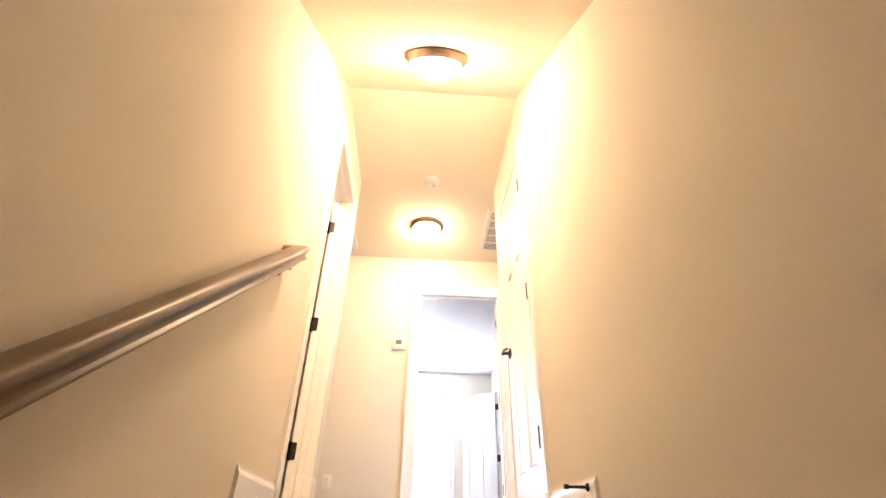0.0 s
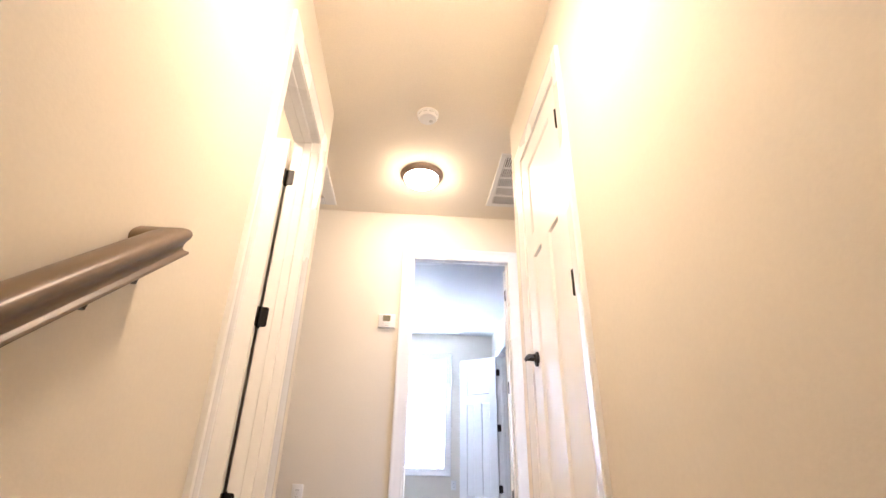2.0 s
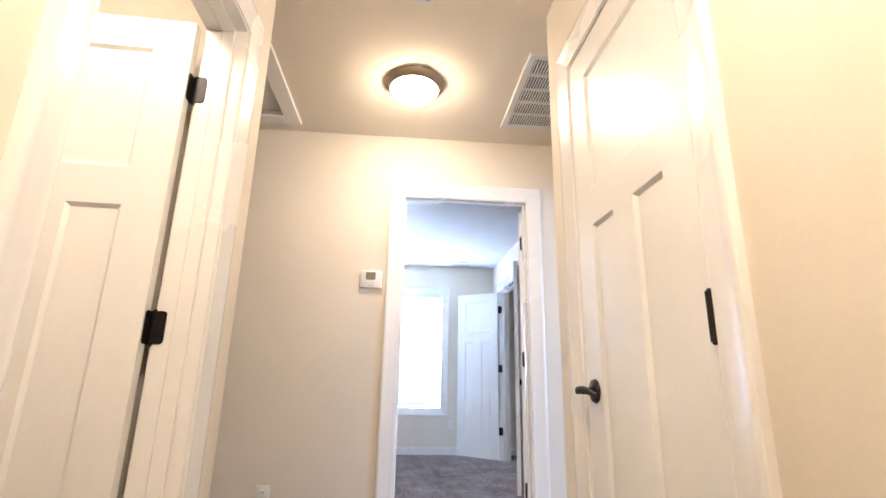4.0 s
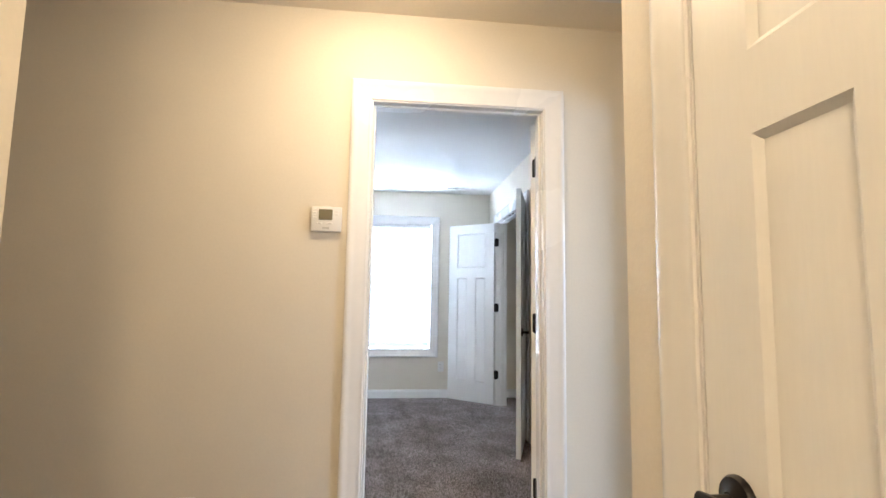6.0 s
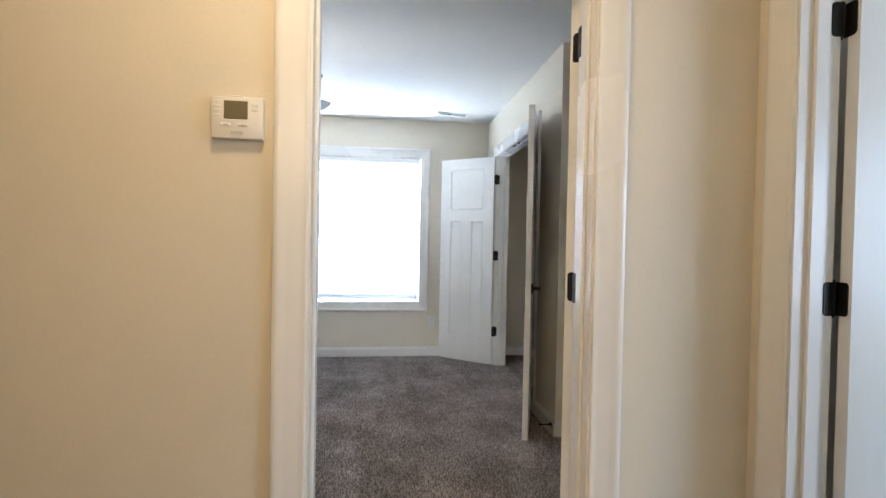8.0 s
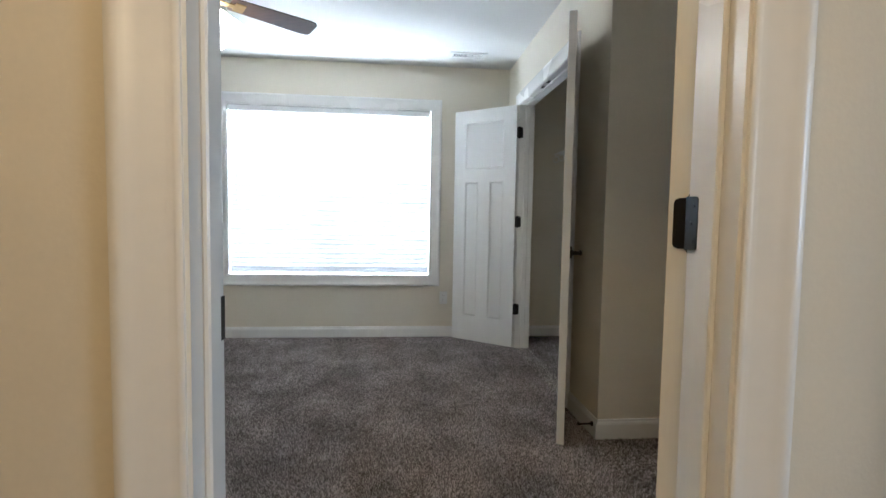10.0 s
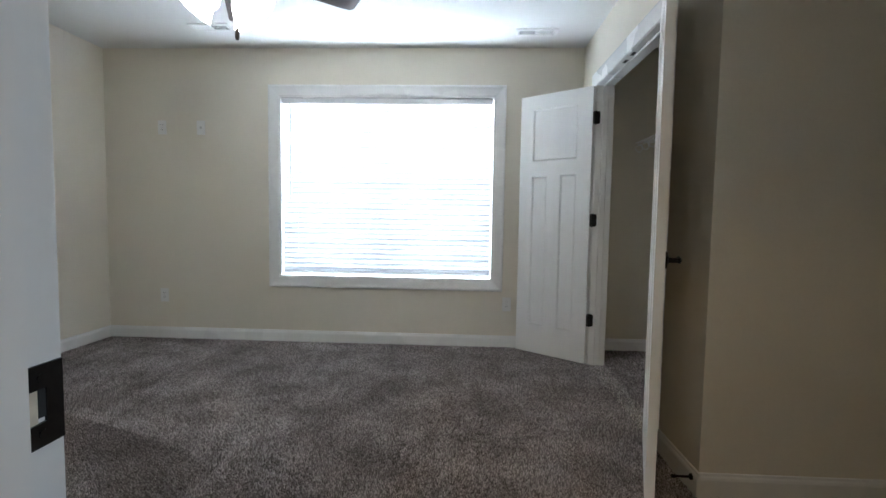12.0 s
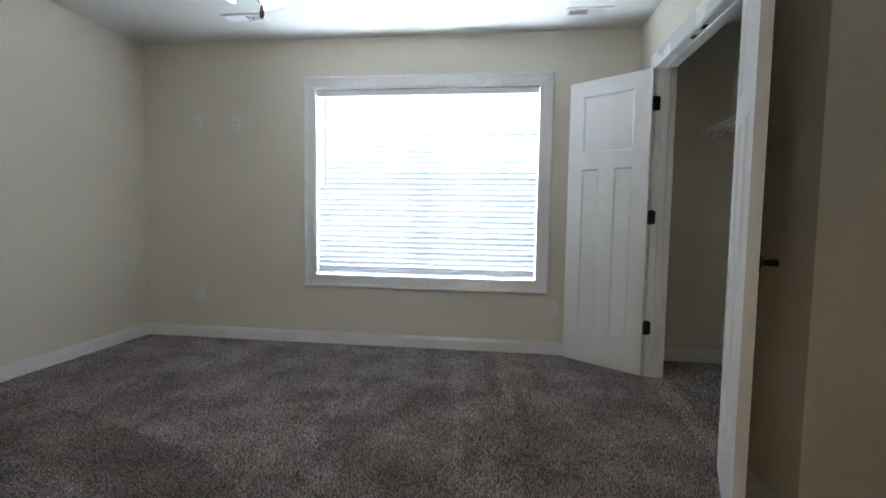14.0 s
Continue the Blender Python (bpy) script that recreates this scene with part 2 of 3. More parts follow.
wall_x("wall_hall_south_left", -3.12, LEFT_X - LWALL, LCOR - WALL, LCOR, -0.2, CEIL, [], "beige painted wall of the cross hall")
wall_x("wall_hall_south_right", RIGHT_X + WALL, END_X, RCOR - WALL, RCOR, -0.2, CEIL, [], "beige painted wall beside the closet corner")
wall_y("wall_hall_right", END_X, END_X + WALL, -3.6, 0.0, -0.2, CEIL, [(SD[0] - HOLE, SD[1] + HOLE, 0, DH + HOLE)], "beige painted wall with a side room door")
wall_y("wall_hall_left", -3.235, -3.12, -4.0, WALL, -0.2, CEIL, [], "beige painted wall at the hall's end")
wall_x("wall_left_room_south", -3.12, LEFT_X - LWALL, -4.0, -3.9, -0.2, CEIL, [], "beige painted wall of the dim left room")
wall_x("wall_side_room_south", END_X + WALL, 4.0, -3.6, -3.5, -0.2, CEIL, [], "beige painted wall of the side room")
wall_y("wall_side_room_east", 3.4, 3.515, -3.5, 0.0, -0.2, CEIL, [(-2.3, -1.1, 0.75, 2.05)], "beige painted wall with a window in the side room")
wall_x("wall_side_room_north", 2.6, 3.515, 0.0, WALL, -0.2, CEIL, [], "beige painted wall of the side room")
wall_x("wall_right_closet_south", RIGHT_X + WALL, END_X, -2.3, -2.2, -0.2, CEIL, [], "beige painted back of the stair closet")
wall_y("wall_bed_left", BED_L - WALL, BED_L, WALL, BED_N + 0.15, -0.2, CEIL, [], "beige painted left wall of the bedroom")
wall_x("wall_bed_north", BED_L, 2.6, BED_N, BED_N + 0.15, -0.2, CEIL, [WIN], "beige painted bedroom wall with a wide window")
wall_y("wall_bed_closet", BED_R, BED_R + WALL, JOG_Y, BED_N, -0.2, CEIL, [(CD[0] - HOLE, CD[1] + HOLE, 0, DH + HOLE)], "beige painted closet wall of the bedroom")
wall_x("wall_bed_jog", BED_R + WALL, 2.6, JOG_Y, JOG_Y + WALL, -0.2, CEIL, [], "beige painted wall that juts out beside the door")
# Out of view; set close so it bounces light onto the jutting wall.
wall_y("wall_bed_alcove", 2.03, 2.145, WALL, JOG_Y, -0.2, CEIL, [], "unseen beige painted end wall of the bedroom entry, bounces light")
wall_y("wall_closet_back", 2.0, 2.115, JOG_Y + WALL, BED_N, -0.2, CEIL, [], "beige painted back wall of the closet")

HX, HY = (-1.21, -0.72), (-0.77, -0.18)     # attic hatch hole
KINK, PITCH = -2.12, 0.745                   # the stair ceiling slopes down from here
T = CEIL + 0.12
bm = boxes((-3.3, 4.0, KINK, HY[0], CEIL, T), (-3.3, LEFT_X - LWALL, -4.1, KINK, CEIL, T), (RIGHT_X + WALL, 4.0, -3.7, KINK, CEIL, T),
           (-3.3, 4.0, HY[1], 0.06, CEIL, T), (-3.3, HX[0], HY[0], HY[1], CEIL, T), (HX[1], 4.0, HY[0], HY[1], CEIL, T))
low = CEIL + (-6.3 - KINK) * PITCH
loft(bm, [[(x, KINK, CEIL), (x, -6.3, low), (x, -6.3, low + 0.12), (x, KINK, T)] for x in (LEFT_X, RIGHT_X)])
piece("ceiling_hall", bm, HALL_CEILING_TINT, "cream painted hall ceiling tinted for bounced light, sloping down over stairs", "ceiling")
piece("ceiling_bedroom", boxes((-3.3, 4.0, 0.06, 4.0, CEIL, T)), CEILING, "flat white textured bedroom ceiling", "ceiling")

bm = boxes((-3.3, 4.0, EDGE_Y, 4.0, -0.25, -0.004), (-3.3, LEFT_X - LWALL, -4.1, EDGE_Y, -0.25, -0.004),
           (RIGHT_X + WALL, 4.0, -3.7, EDGE_Y, -0.25, -0.004))
piece("floor", bm, CARPET, "brown-grey carpeted upper floor", "floor")

# stairs, carpeted, down to the floor below
stairs = thing("stairs", Matrix.Identity(4), "brown-grey carpeted straight stairs between two walls", "stairs", kind="structure")
for k in range(1, 14):
    z, y = -k * RISER, EDGE_Y - (k - 1) * TREAD
    bm = box(bmesh.new(), LEFT_X, RIGHT_X, y - TREAD - 0.02, y, z - 0.05, z, 0.012, 2)
    part("tread", bm, CARPET, stairs)
    part("riser", boxes((LEFT_X, RIGHT_X, y - 0.012, y + 0.02, z, z + RISER - 0.05)), CARPET, stairs)
piece("floor_lower", boxes((LEFT_X, RIGHT_X, -6.3, -5.5, -2.75, -2.69)), CARPET, "brown-grey carpeted floor at the stair foot", "floor")

# ---- trim ----
BASE = [(0.0, 0.0), (0.013, 0.0), (0.013, 0.074), (0.0105, 0.083), (0.007, 0.089), (0.0055, 0.098), (0.0, 0.1)]


def baseboard(a, b, normal, label="white painted baseboard along the wall"):
    """A baseboard on the wall line a-b; normal: the way into the room."""
    rows = []
    for p in (a, b):
        rows.append([(p[0] + normal[0] * d, p[1] + normal[1] * d, h) for d, h in BASE])
    return piece("baseboard", loft(bmesh.new(), rows), TRIM, label, "baseboard")


CW = 0.088
CASING = [(0.0, 0.0), (0.0, 0.008), (0.03, 0.0095), (0.10, 0.0100), (0.16, 0.0090), (0.22, 0.0100), (0.55, 0.0125), (0.70, 0.0150),
          (0.78, 0.0172), (0.84, 0.0180), (0.95, 0.0178), (0.985, 0.0160), (1.0, 0.012), (1.0, 0.0)]


def casing_side(u, sign, z0, z1, foot_mitre=False):
    """An upright of a casing at u, growing to sign; mitred at the top and, for a window, at the foot."""
    low = [(u + sign * d * CW, -h, z0 - (d * CW if foot_mitre else 0)) for d, h in CASING]
    high = [(u + sign * d * CW, -h, z1 + d * CW) for d, h in CASING]
    return loft(bmesh.new(), [low, high])


def casing_head(u0, u1, z, up=1):
    a = [(u0 - d * CW, -h, z + up * d * CW) for d, h in CASING]
    b = [(u1 + d * CW, -h, z + up * d * CW) for d, h in CASING]
    return loft(bmesh.new(), [a, b])


def door_frame(m, w, stop, label, sides=(True, True), depth=WALL):
    """Jambs, stops and casings; x along the opening, y through the wall, the front face at y = 0. stop: where the stops begin and end."""
    root = thing("trim", m, label, "door frame", kind="structure")
    j, e = HOLE - 0.001, 0.002
    part("side_jamb", boxes((-j, 0, -e, depth + e, 0, DH)), TRIM, root)
    part("side_jamb", boxes((w, w + j, -e, depth + e, 0, DH)), TRIM, root)
    part("head_jamb", boxes((-j, w + j, -e, depth + e, DH, DH + j)), TRIM, root)
    s0, s1 = stop
    part("stop", box(bmesh.new(), 0, 0.011, s0, s1, 0, DH, 0.003), TRIM, root)
    part("stop", box(bmesh.new(), w - 0.011, w, s0, s1, 0, DH, 0.003), TRIM, root)
    part("stop", box(bmesh.new(), 0.011, w - 0.011, s0, s1, DH - 0.011, DH, 0.003), TRIM, root)
    r = 0.006
    for side, back in zip(sides, (False, True)):
        if not side:
            continue
        for bm in (casing_side(-r, -1, 0, DH + r), casing_side(w + r, 1, 0, DH + r), casing_head(-r, w + r, DH + r)):
            if back:
                bmesh.ops.transform(bm, matrix=Matrix.Translation((0, depth, 0)) @ Matrix.Diagonal((1, -1, 1, 1)), verts=bm.verts)
            part("casing", bm, TRIM, root, smooth=True)
    return root


# front faces: hall side of each opening
door_frame(pose(BD[0], 0, 0), BD[1] - BD[0], (0.035, 0.078), "white moulded bedroom door frame, hinges at one jamb")
# frames in walls that run along y: local x along +y, local y towards -x, or turned about
door_frame(pose(LEFT_X, LD[0], 0, 0, 0, 90), LD[1] - LD[0], (0.035, 0.078), "white moulded frame of the open door by the stairs", depth=LWALL)
door_frame(pose(RIGHT_X, RD[1], 0, 0, 0, -90), RD[1] - RD[0], (0.038, 0.08), "white moulded frame of the closed closet door")
door_frame(pose(END_X, SD[1], 0, 0, 0, -90), SD[1] - SD[0], (0.035, 0.078), "white moulded frame of the side room door")
door_frame(pose(BED_R, CD[1], 0, 0, 0, -90), CD[1] - CD[0], (0.040, 0.08), "white moulded frame of the double closet opening")

baseboard((LEFT_X, EDGE_Y), (LEFT_X, LD[0] - 0.096), (1, 0))
baseboard((LEFT_X, LD[1] + 0.096), (LEFT_X, LCOR), (1, 0))
baseboard((RIGHT_X, EDGE_Y), (RIGHT_X, RD[0] - 0.096), (-1, 0))
baseboard((RIGHT_X, RD[1] + 0.096), (RIGHT_X, RCOR), (-1, 0))
baseboard((-3.12, 0), (BD[0] - 0.096, 0), (0, -1))
baseboard((BD[1] + 0.096, 0), (END_X - 0.013, 0), (0, -1))
baseboard((END_X, SD[1] + 0.096), (END_X, 0), (-1, 0))
baseboard((-3.12, LCOR), (LEFT_X, LCOR), (0, 1))
baseboard((RIGHT_X, RCOR), (END_X - 0.013, RCOR), (0, 1))
baseboard((BED_L, BED_N), (BED_R - 0.013, BED_N), (0, -1))
baseboard((BED_L, WALL), (BED_L, BED_N - 0.013), (1, 0))
baseboard((BED_L, WALL), (BD[0] - 0.096, WALL), (0, 1))
baseboard((BD[1] + 0.096, WALL), (2.03, WALL), (0, 1))
baseboard((BED_R, CD[1] + 0.096), (BED_R, BED_N), (-1, 0))
baseboard((BED_R, JOG_Y - 0.013), (BED_R, CD[0] - 0.096), (-1, 0))
baseboard((BED_R, JOG_Y), (2.03, JOG_Y), (0, -1))
baseboard((BED_R + WALL, BED_N), (2.0, BED_N), (0, -1))
baseboard((2.0, JOG_Y + WALL), (2.0, BED_N - 0.013), (-1, 0))


# ---- doors ----
def hinge(parent, s, z, gap=0.004, axis=(0.0, 0.0)):
    """A black butt hinge at the knuckle line: a leaf on the door's edge, a knuckle and its pin tips."""
    x, y = axis
    knuckle = tube(bmesh.new(), (x, y + s * 0.006, z - 0.046), (x, y + s * 0.006, z + 0.046), 0.0075, seg=10)
    for e in (-1, 1):
        tube(knuckle, (x, y + s * 0.006, z + e * 0.046), (x, y + s * 0.006, z + e * 0.051), 0.0055, 0.003, seg=10)
    h = part("hinge", knuckle, BLACK, parent, "black metal butt hinge", smooth=True)
    leaf = bmesh.new()
    w, hh, r = 0.026, 0.045, 0.009
    pts = [(-0.003, -hh), (w - r, -hh), (w - r * 0.3, -hh + r * 0.3), (w, -hh + r), (w, hh - r), (w - r * 0.3, hh - r * 0.3), (w - r, hh), (-0.003, hh)]
    loft(leaf, [[(x + gap - 0.0025, y - s * u, z + v) for u, v in pts], [(x + gap + 0.0008, y - s * u, z + v) for u, v in pts]])
    y0, y1 = sorted((y + s * 0.005, y + s * 0.0075))
    box(leaf, x, x + gap, y0, y1, z - 0.045, z + 0.045)
    part("hinge_leaf", leaf, BLACK, h)
    return h


def jamb_leaf(parent, m, z):
    """The hinge's other leaf, with rounded corners, let into the jamb; local x along the jamb, thin along y."""
    bm, r, w, h = bmesh.new(), 0.010, 0.030, 0.09
    pts = [(0, -h / 2), (w - r, -h / 2)]
    pts += [(w - r + r * math.sin(a), -h / 2 + r - r * math.cos(a)) for a in (0.5, 1.05)]
    pts += [(w, -h / 2 + r), (w, h / 2 - r)]
    pts += [(w - r + r * math.cos(a), h / 2 - r + r * math.sin(a)) for a in (0.5, 1.05)]
    pts += [(w - r, h / 2), (0, h / 2)]
    loft(bm, [[(x, 0, v + z) for x, v in pts], [(x, -0.003, v + z) for x, v in pts]])
    bmesh.ops.transform(bm, matrix=m, verts=bm.verts)
    leaf = part("jamb_leaf", bm, BLACK, parent)
    for k, dx in ((-0.03, 0.019), (0.0, 0.012), (0.03, 0.019)):
        sc = tube(bmesh.new(), (dx, -0.003, z + k), (dx, -0.0042, z + k), 0.0036, seg=8)
        bmesh.ops.transform(sc, matrix=m, verts=sc.verts)
        part("screw", sc, BLACK, leaf)
    return leaf


def lever(parent, x, y, out, toward, z=0.93):
    """A black lever on a round rose; out: the face's way along y; toward: along x to the hinges."""
    m = Matrix.Translation((x, y, z)) @ Matrix.Rotation(radians(-90 * out), 4, "X")
    rose = lathe(bmesh.new(), [(0.0, 0.0), (0.033, 0.0), (0.033, 0.004), (0.030, 0.009), (0.016, 0.012), (0.012, 0.016), (0.0, 0.016)], 24, m)
    r = part("rose", rose, BLACK, parent, "black round rose", smooth=True)
    neck = tube(bmesh.new(), (x, y + out * 0.012, z), (x, y + out * 0.05, z), 0.010, 0.009, seg=14)
    part("neck", neck, BLACK, r, smooth=True)
    rows = []
    for k in range(9):
        u = k / 8
        cx = x - toward * 0.012 + toward * 0.118 * u
        cz = z + 0.006 * math.sin(u * math.pi * 1.4) - 0.004 * u
        cy = y + out * (0.050 - 0.008 * u * u)
        hh, tt = 0.011 - 0.004 * u, 0.0075 - 0.002 * u
        rows.append([(cx, cy + tt * math.cos(a), cz + hh * math.sin(a)) for a in [2 * math.pi * i / 10 for i in range(10)]])
    part("lever", loft(bmesh.new(), rows), BLACK, r, smooth=True)
    return r


def panel_door(name, w, s, m, label, levers=(1, -1), gap=0.004, hinges=True, latch=True):
    """A three-panel door: one wide panel over two tall ones. Hinge line at x = 0; the leaf runs to x = w and, in depth, from y = 0 to y = -s * 0.035."""
    root = thing(name, m, label, "door", kind="structure")
    z0, z1, x0, x1, t = 0.014, 2.034, gap, w, 0.035
    ya, yb = sorted((0.0, -s * t))
    st, tr, br, lr, mu = 0.112, 0.108, 0.222, 0.115, 0.112
    lock = 1.412                     # underside of the rail below the top panel
    xm = (x0 + x1) / 2
    part("stile", boxes((x0, x0 + st, ya, yb, z0, z1)), DOOR, root)
    part("stile", boxes((x1 - st, x1, ya, yb, z0, z1)), DOOR, root)
    part("top_rail", boxes((x0 + st, x1 - st, ya, yb, z1 - tr, z1)), DOOR, root)
    part("lock_rail", boxes((x0 + st, x1 - st, ya, yb, lock, lock + lr)), DOOR, root)
    part("bottom_rail", boxes((x0 + st, x1 - st, ya, yb, z0, z0 + br)), DOOR, root)
    part("mullion", boxes((xm - mu / 2, xm + mu / 2, ya, yb, z0 + br, lock)), DOOR, root)

    def panel(a, b, c, d):
        bm, dep, sl = bmesh.new(), 0.009, 0.011
        for y, k in ((ya, 1), (yb, -1)):
            outer = [bm.verts.new(p) for p in ((a, y, c), (b, y, c), (b, y, d), (a, y, d))]
            inner = [bm.verts.new(p) for p in ((a + sl, y + k * dep, c + sl), (b - sl, y + k * dep, c + sl), (b - sl, y + k * dep, d - sl), (a + sl, y + k * dep, d - sl))]
            bm.faces.new(inner)
            for i in range(4):
                bm.faces.new((outer[i], outer[(i + 1) % 4], inner[(i + 1) % 4], inner[i]))
        part("panel", bm, DOOR, root)

    panel(x0 + st, x1 - st, lock + lr, z1 - tr)
    panel(x0 + st, xm - mu / 2, z0 + br, lock)
    panel(xm + mu / 2, x1 - st, z0 + br, lock)
    if hinges:
        for z in (1.815, 1.075, 0.335):
            hinge(root, s, z, gap)
    for side in levers:
        y = 0.0 if side == 1 else -s * t
        lever(root, x1 - 0.062, y, s * side, -1)
    if not latch:
        return root
    plate = boxes((x1 - 0.0005, x1 + 0.0015, ya + 0.006, yb - 0.006, 0.90, 0.96))
    part("latch_plate", plate, BLACK, root)
    return root


bed_door = panel_door("door_1", 0.748, -1, pose(BD[1] + 0.003, WALL + 0.013, 0, 0, 0, 42), "white three-panel bedroom door standing wide open", gap=0.017)
left_door = panel_door("door_2", 0.640, -1, pose(LEFT_X - LWALL - 0.008, LD[1] - 0.001, 0, 0, 0, -178), "white three-panel door opened into the adjoining room", gap=0.011)
closet_door = panel_door("door_3", 0.621, 1, pose(RIGHT_X - 0.001, RD[0] + 0.002, 0, 0, 0, 90), "white three-panel closet door, closed, beside the stairs", levers=(1,))
side_door = panel_door("door_4", 0.716, 1, pose(END_X + WALL + 0.008, SD[1] - 0.001, 0, 0, 0, -2), "white three-panel door opened into the side room", gap=0.014)
far_leaf = panel_door("door_5", 0.60, -1, pose(BED_R - 0.006, CD[1] - 0.002, 0, 0, 0, 142), "white three-panel closet leaf, swung open by the window", levers=(), gap=0.008, latch=False)
near_leaf = panel_door("door_6", 0.60, 1, pose(BED_R - 0.001, CD[0] + 0.002, 0, 0, 0, 250.6), "white three-panel closet leaf with a black lever, swung open", levers=(1,), latch=False)

# hinge leaves on the jambs of the opened doors
for z in (1.815, 1.075, 0.335):
    jamb_leaf(bed_door, bed_door.matrix_world.inverted() @ pose(BD[1], WALL + 0.004, 0, 0, 0, -90), z)
    jamb_leaf(left_door, left_door.matrix_world.inverted() @ pose(LEFT_X - LWALL - 0.004, LD[1], 0, 0, 0, 0), z)
    jamb_leaf(side_door, side_door.matrix_world.inverted() @ pose(END_X + WALL + 0.004, SD[1], 0, 0, 0, 0) @ Matrix.Diagonal((-1, 1, 1, 1)), z)
    jamb_leaf(far_leaf, far_leaf.matrix_world.inverted() @ pose(BED_R - 0.004, CD[1], 0, 0, 0, 0), z)
    jamb_leaf(near_leaf, near_leaf.matrix_world.inverted() @ pose(BED_R - 0.004, CD[0], 0) @ Matrix.Diagonal((1, -1, 1, 1)), z)

# strike plate on the bedroom door's latch jamb
strike = thing("strike_plate", pose(BD[0], 0.0935, 0.916), "black strike plate with a latch hole in the jamb", "strike plate")
part("plate", boxes((0.0, 0.0025, -0.014, 0.022, -0.034, -0.014), (0.0, 0.0025, -0.014, 0.022, 0.014, 0.034),
                    (0.0, 0.0025, 0.006, 0.022, -0.014, 0.014)), BLACK, strike)
part("mortise_edge", boxes((0.0, 0.001, -0.014, -0.001, -0.014, 0.014)), BARE, strike, "bare pale wood in the latch mortise")
# Thin dark slab painted for the hole's shade; the jamb is uncut.
part("latch_hole_shade", boxes((0.0, 0.0014, -0.001, 0.006, -0.010, 0.014)), HOLE_SHADE, strike)
for z in (-0.023, 0.023):
    part("screw", tube(bmesh.new(), (0.0025, 0.001, z), (0.0036, 0.001, z), 0.004, seg=8), BLACK, strike)

# ball catches under the closet head
for y in (2.593, 2.727):
    c = thing("ball_catch", pose(BED_R + 0.022, y, DH - 0.001), "small black ball catch under the closet head", "catch", "ball catches")
    part("plate", box(bmesh.new(), -0.011, 0.011, -0.028, 0.028, -0.003, 0.0, 0.001), BLACK, c)
    part("ball", lathe(bmesh.new(), [(0, -0.010), (0.005, -0.008), (0.007, -0.003)], 10), BLACK, c)

# ---- window ----
win = thing("window_1", pose(0, BED_N, 0), "wide white twin double-hung window with casing all round", "window", kind="structure")
a, b, c, d = WIN
part("casing", casing_side(a, -1, c, d, True), TRIM, win, smooth=True)
part("casing", casing_side(b, 1, c, d, True), TRIM, win, smooth=True)
part("casing", casing_head(a, b, d), TRIM, win, smooth=True)
part("casing", casing_head(a, b, c, -1), TRIM, win, smooth=True)
part("jamb", boxes((a, a + 0.012, -0.002, 0.15, c, d)), TRIM, win)
part("jamb", boxes((b - 0.012, b, -0.002, 0.15, c, d)), TRIM, win)
part("jamb", boxes((a + 0.012, b - 0.012, -0.002, 0.15, d - 0.012, d)), TRIM, win)
part("window_sill", boxes((a + 0.012, b - 0.012, -0.002, 0.15, c, c + 0.012)), TRIM, win)
xm, zm = (a + b) / 2, (c + d) / 2 + 0.02
part("mullion", boxes((xm - 0.012, xm + 0.012, 0.095, 0.148, c + 0.012, d - 0.012)), VINYL, win)
for x0, x1 in ((a + 0.012, xm - 0.012), (xm + 0.012, b - 0.012)):
    for z0, z1, y in ((c + 0.012, zm + 0.02, 0.098), (zm - 0.02, d - 0.012, 0.120)):
        f = 0.02
        sash = part("sash", boxes((x0, x0 + f, y, y + 0.022, z0, z1), (x1 - f, x1, y, y + 0.022, z0, z1),
                                  (x0 + f, x1 - f, y, y + 0.022, z0, z0 + f), (x0 + f, x1 - f, y, y + 0.022, z1 - f, z1)), VINYL, win)
        pane = part("pane", boxes((x0 + f, x1 - f, y + 0.009, y + 0.013, z0 + f, z1 - f)), GLASS, sash)
        pane.visible_shadow = False

for x0, x1 in ((a + 0.012, xm - 0.012), (xm + 0.012, b - 0.012)):
    part("insect_screen", boxes((x0, x1, 0.1475, 0.1485, c + 0.012, zm)), SCREEN, win, "fine grey insect screen")

blind = thing("window_blind", pose((a + b) / 2, BED_N + 0.042, 0), "white slatted blind, lowered and tilted shut in the window", "blind")
half = (b - a) / 2 - 0.0165
part("head_rail", box(bmesh.new(), -half, half, -0.028, 0.028, d - 0.062, d - 0.014, 0.004), VINYL, blind)
part("bottom_rail", box(bmesh.new(), -half, half, -0.013, 0.013, c + 0.029, c + 0.041, 0.004), VINYL, blind)
rows = []
for x in (-half, half):
    arc = [(-0.0255, 0.0), (-0.013, 0.0022), (0.0, 0.003), (0.013, 0.0022), (0.0255, 0.0)]
    rows.append([(x, u, v + 0.0012) for u, v in arc] + [(x, u, v - 0.0012) for u, v in reversed(arc)])
slat_mesh = mesh_of("slat", loft(bmesh.new(), rows), SLAT)
N_SLATS = 33
for k in range(N_SLATS):
    sl = new("slat", slat_mesh)
    sl.parent = blind
    sl.matrix_local = pose(0, 0, c + 0.061 + k * (d - 0.085 - c - 0.061) / (N_SLATS - 1), -73 + 0.8 * math.sin(k * 2.3), 0, 0.06 * math.sin(k * 1.7))
for x in (-0.742, -0.447, -0.15, 0.15, 0.447, 0.742):
    cord = tube(bmesh.new(), (x, -0.026, c + 0.04), (x, -0.026, d - 0.05), 0.0009, seg=5)
    part("ladder_cord", cord, VINYL, blind)
    part("cord_button", tube(bmesh.new(), (x, -0.022, c + 0.022), (x, -0.030, c + 0.022), 0.007, seg=10), GREY_PLASTIC, blind)
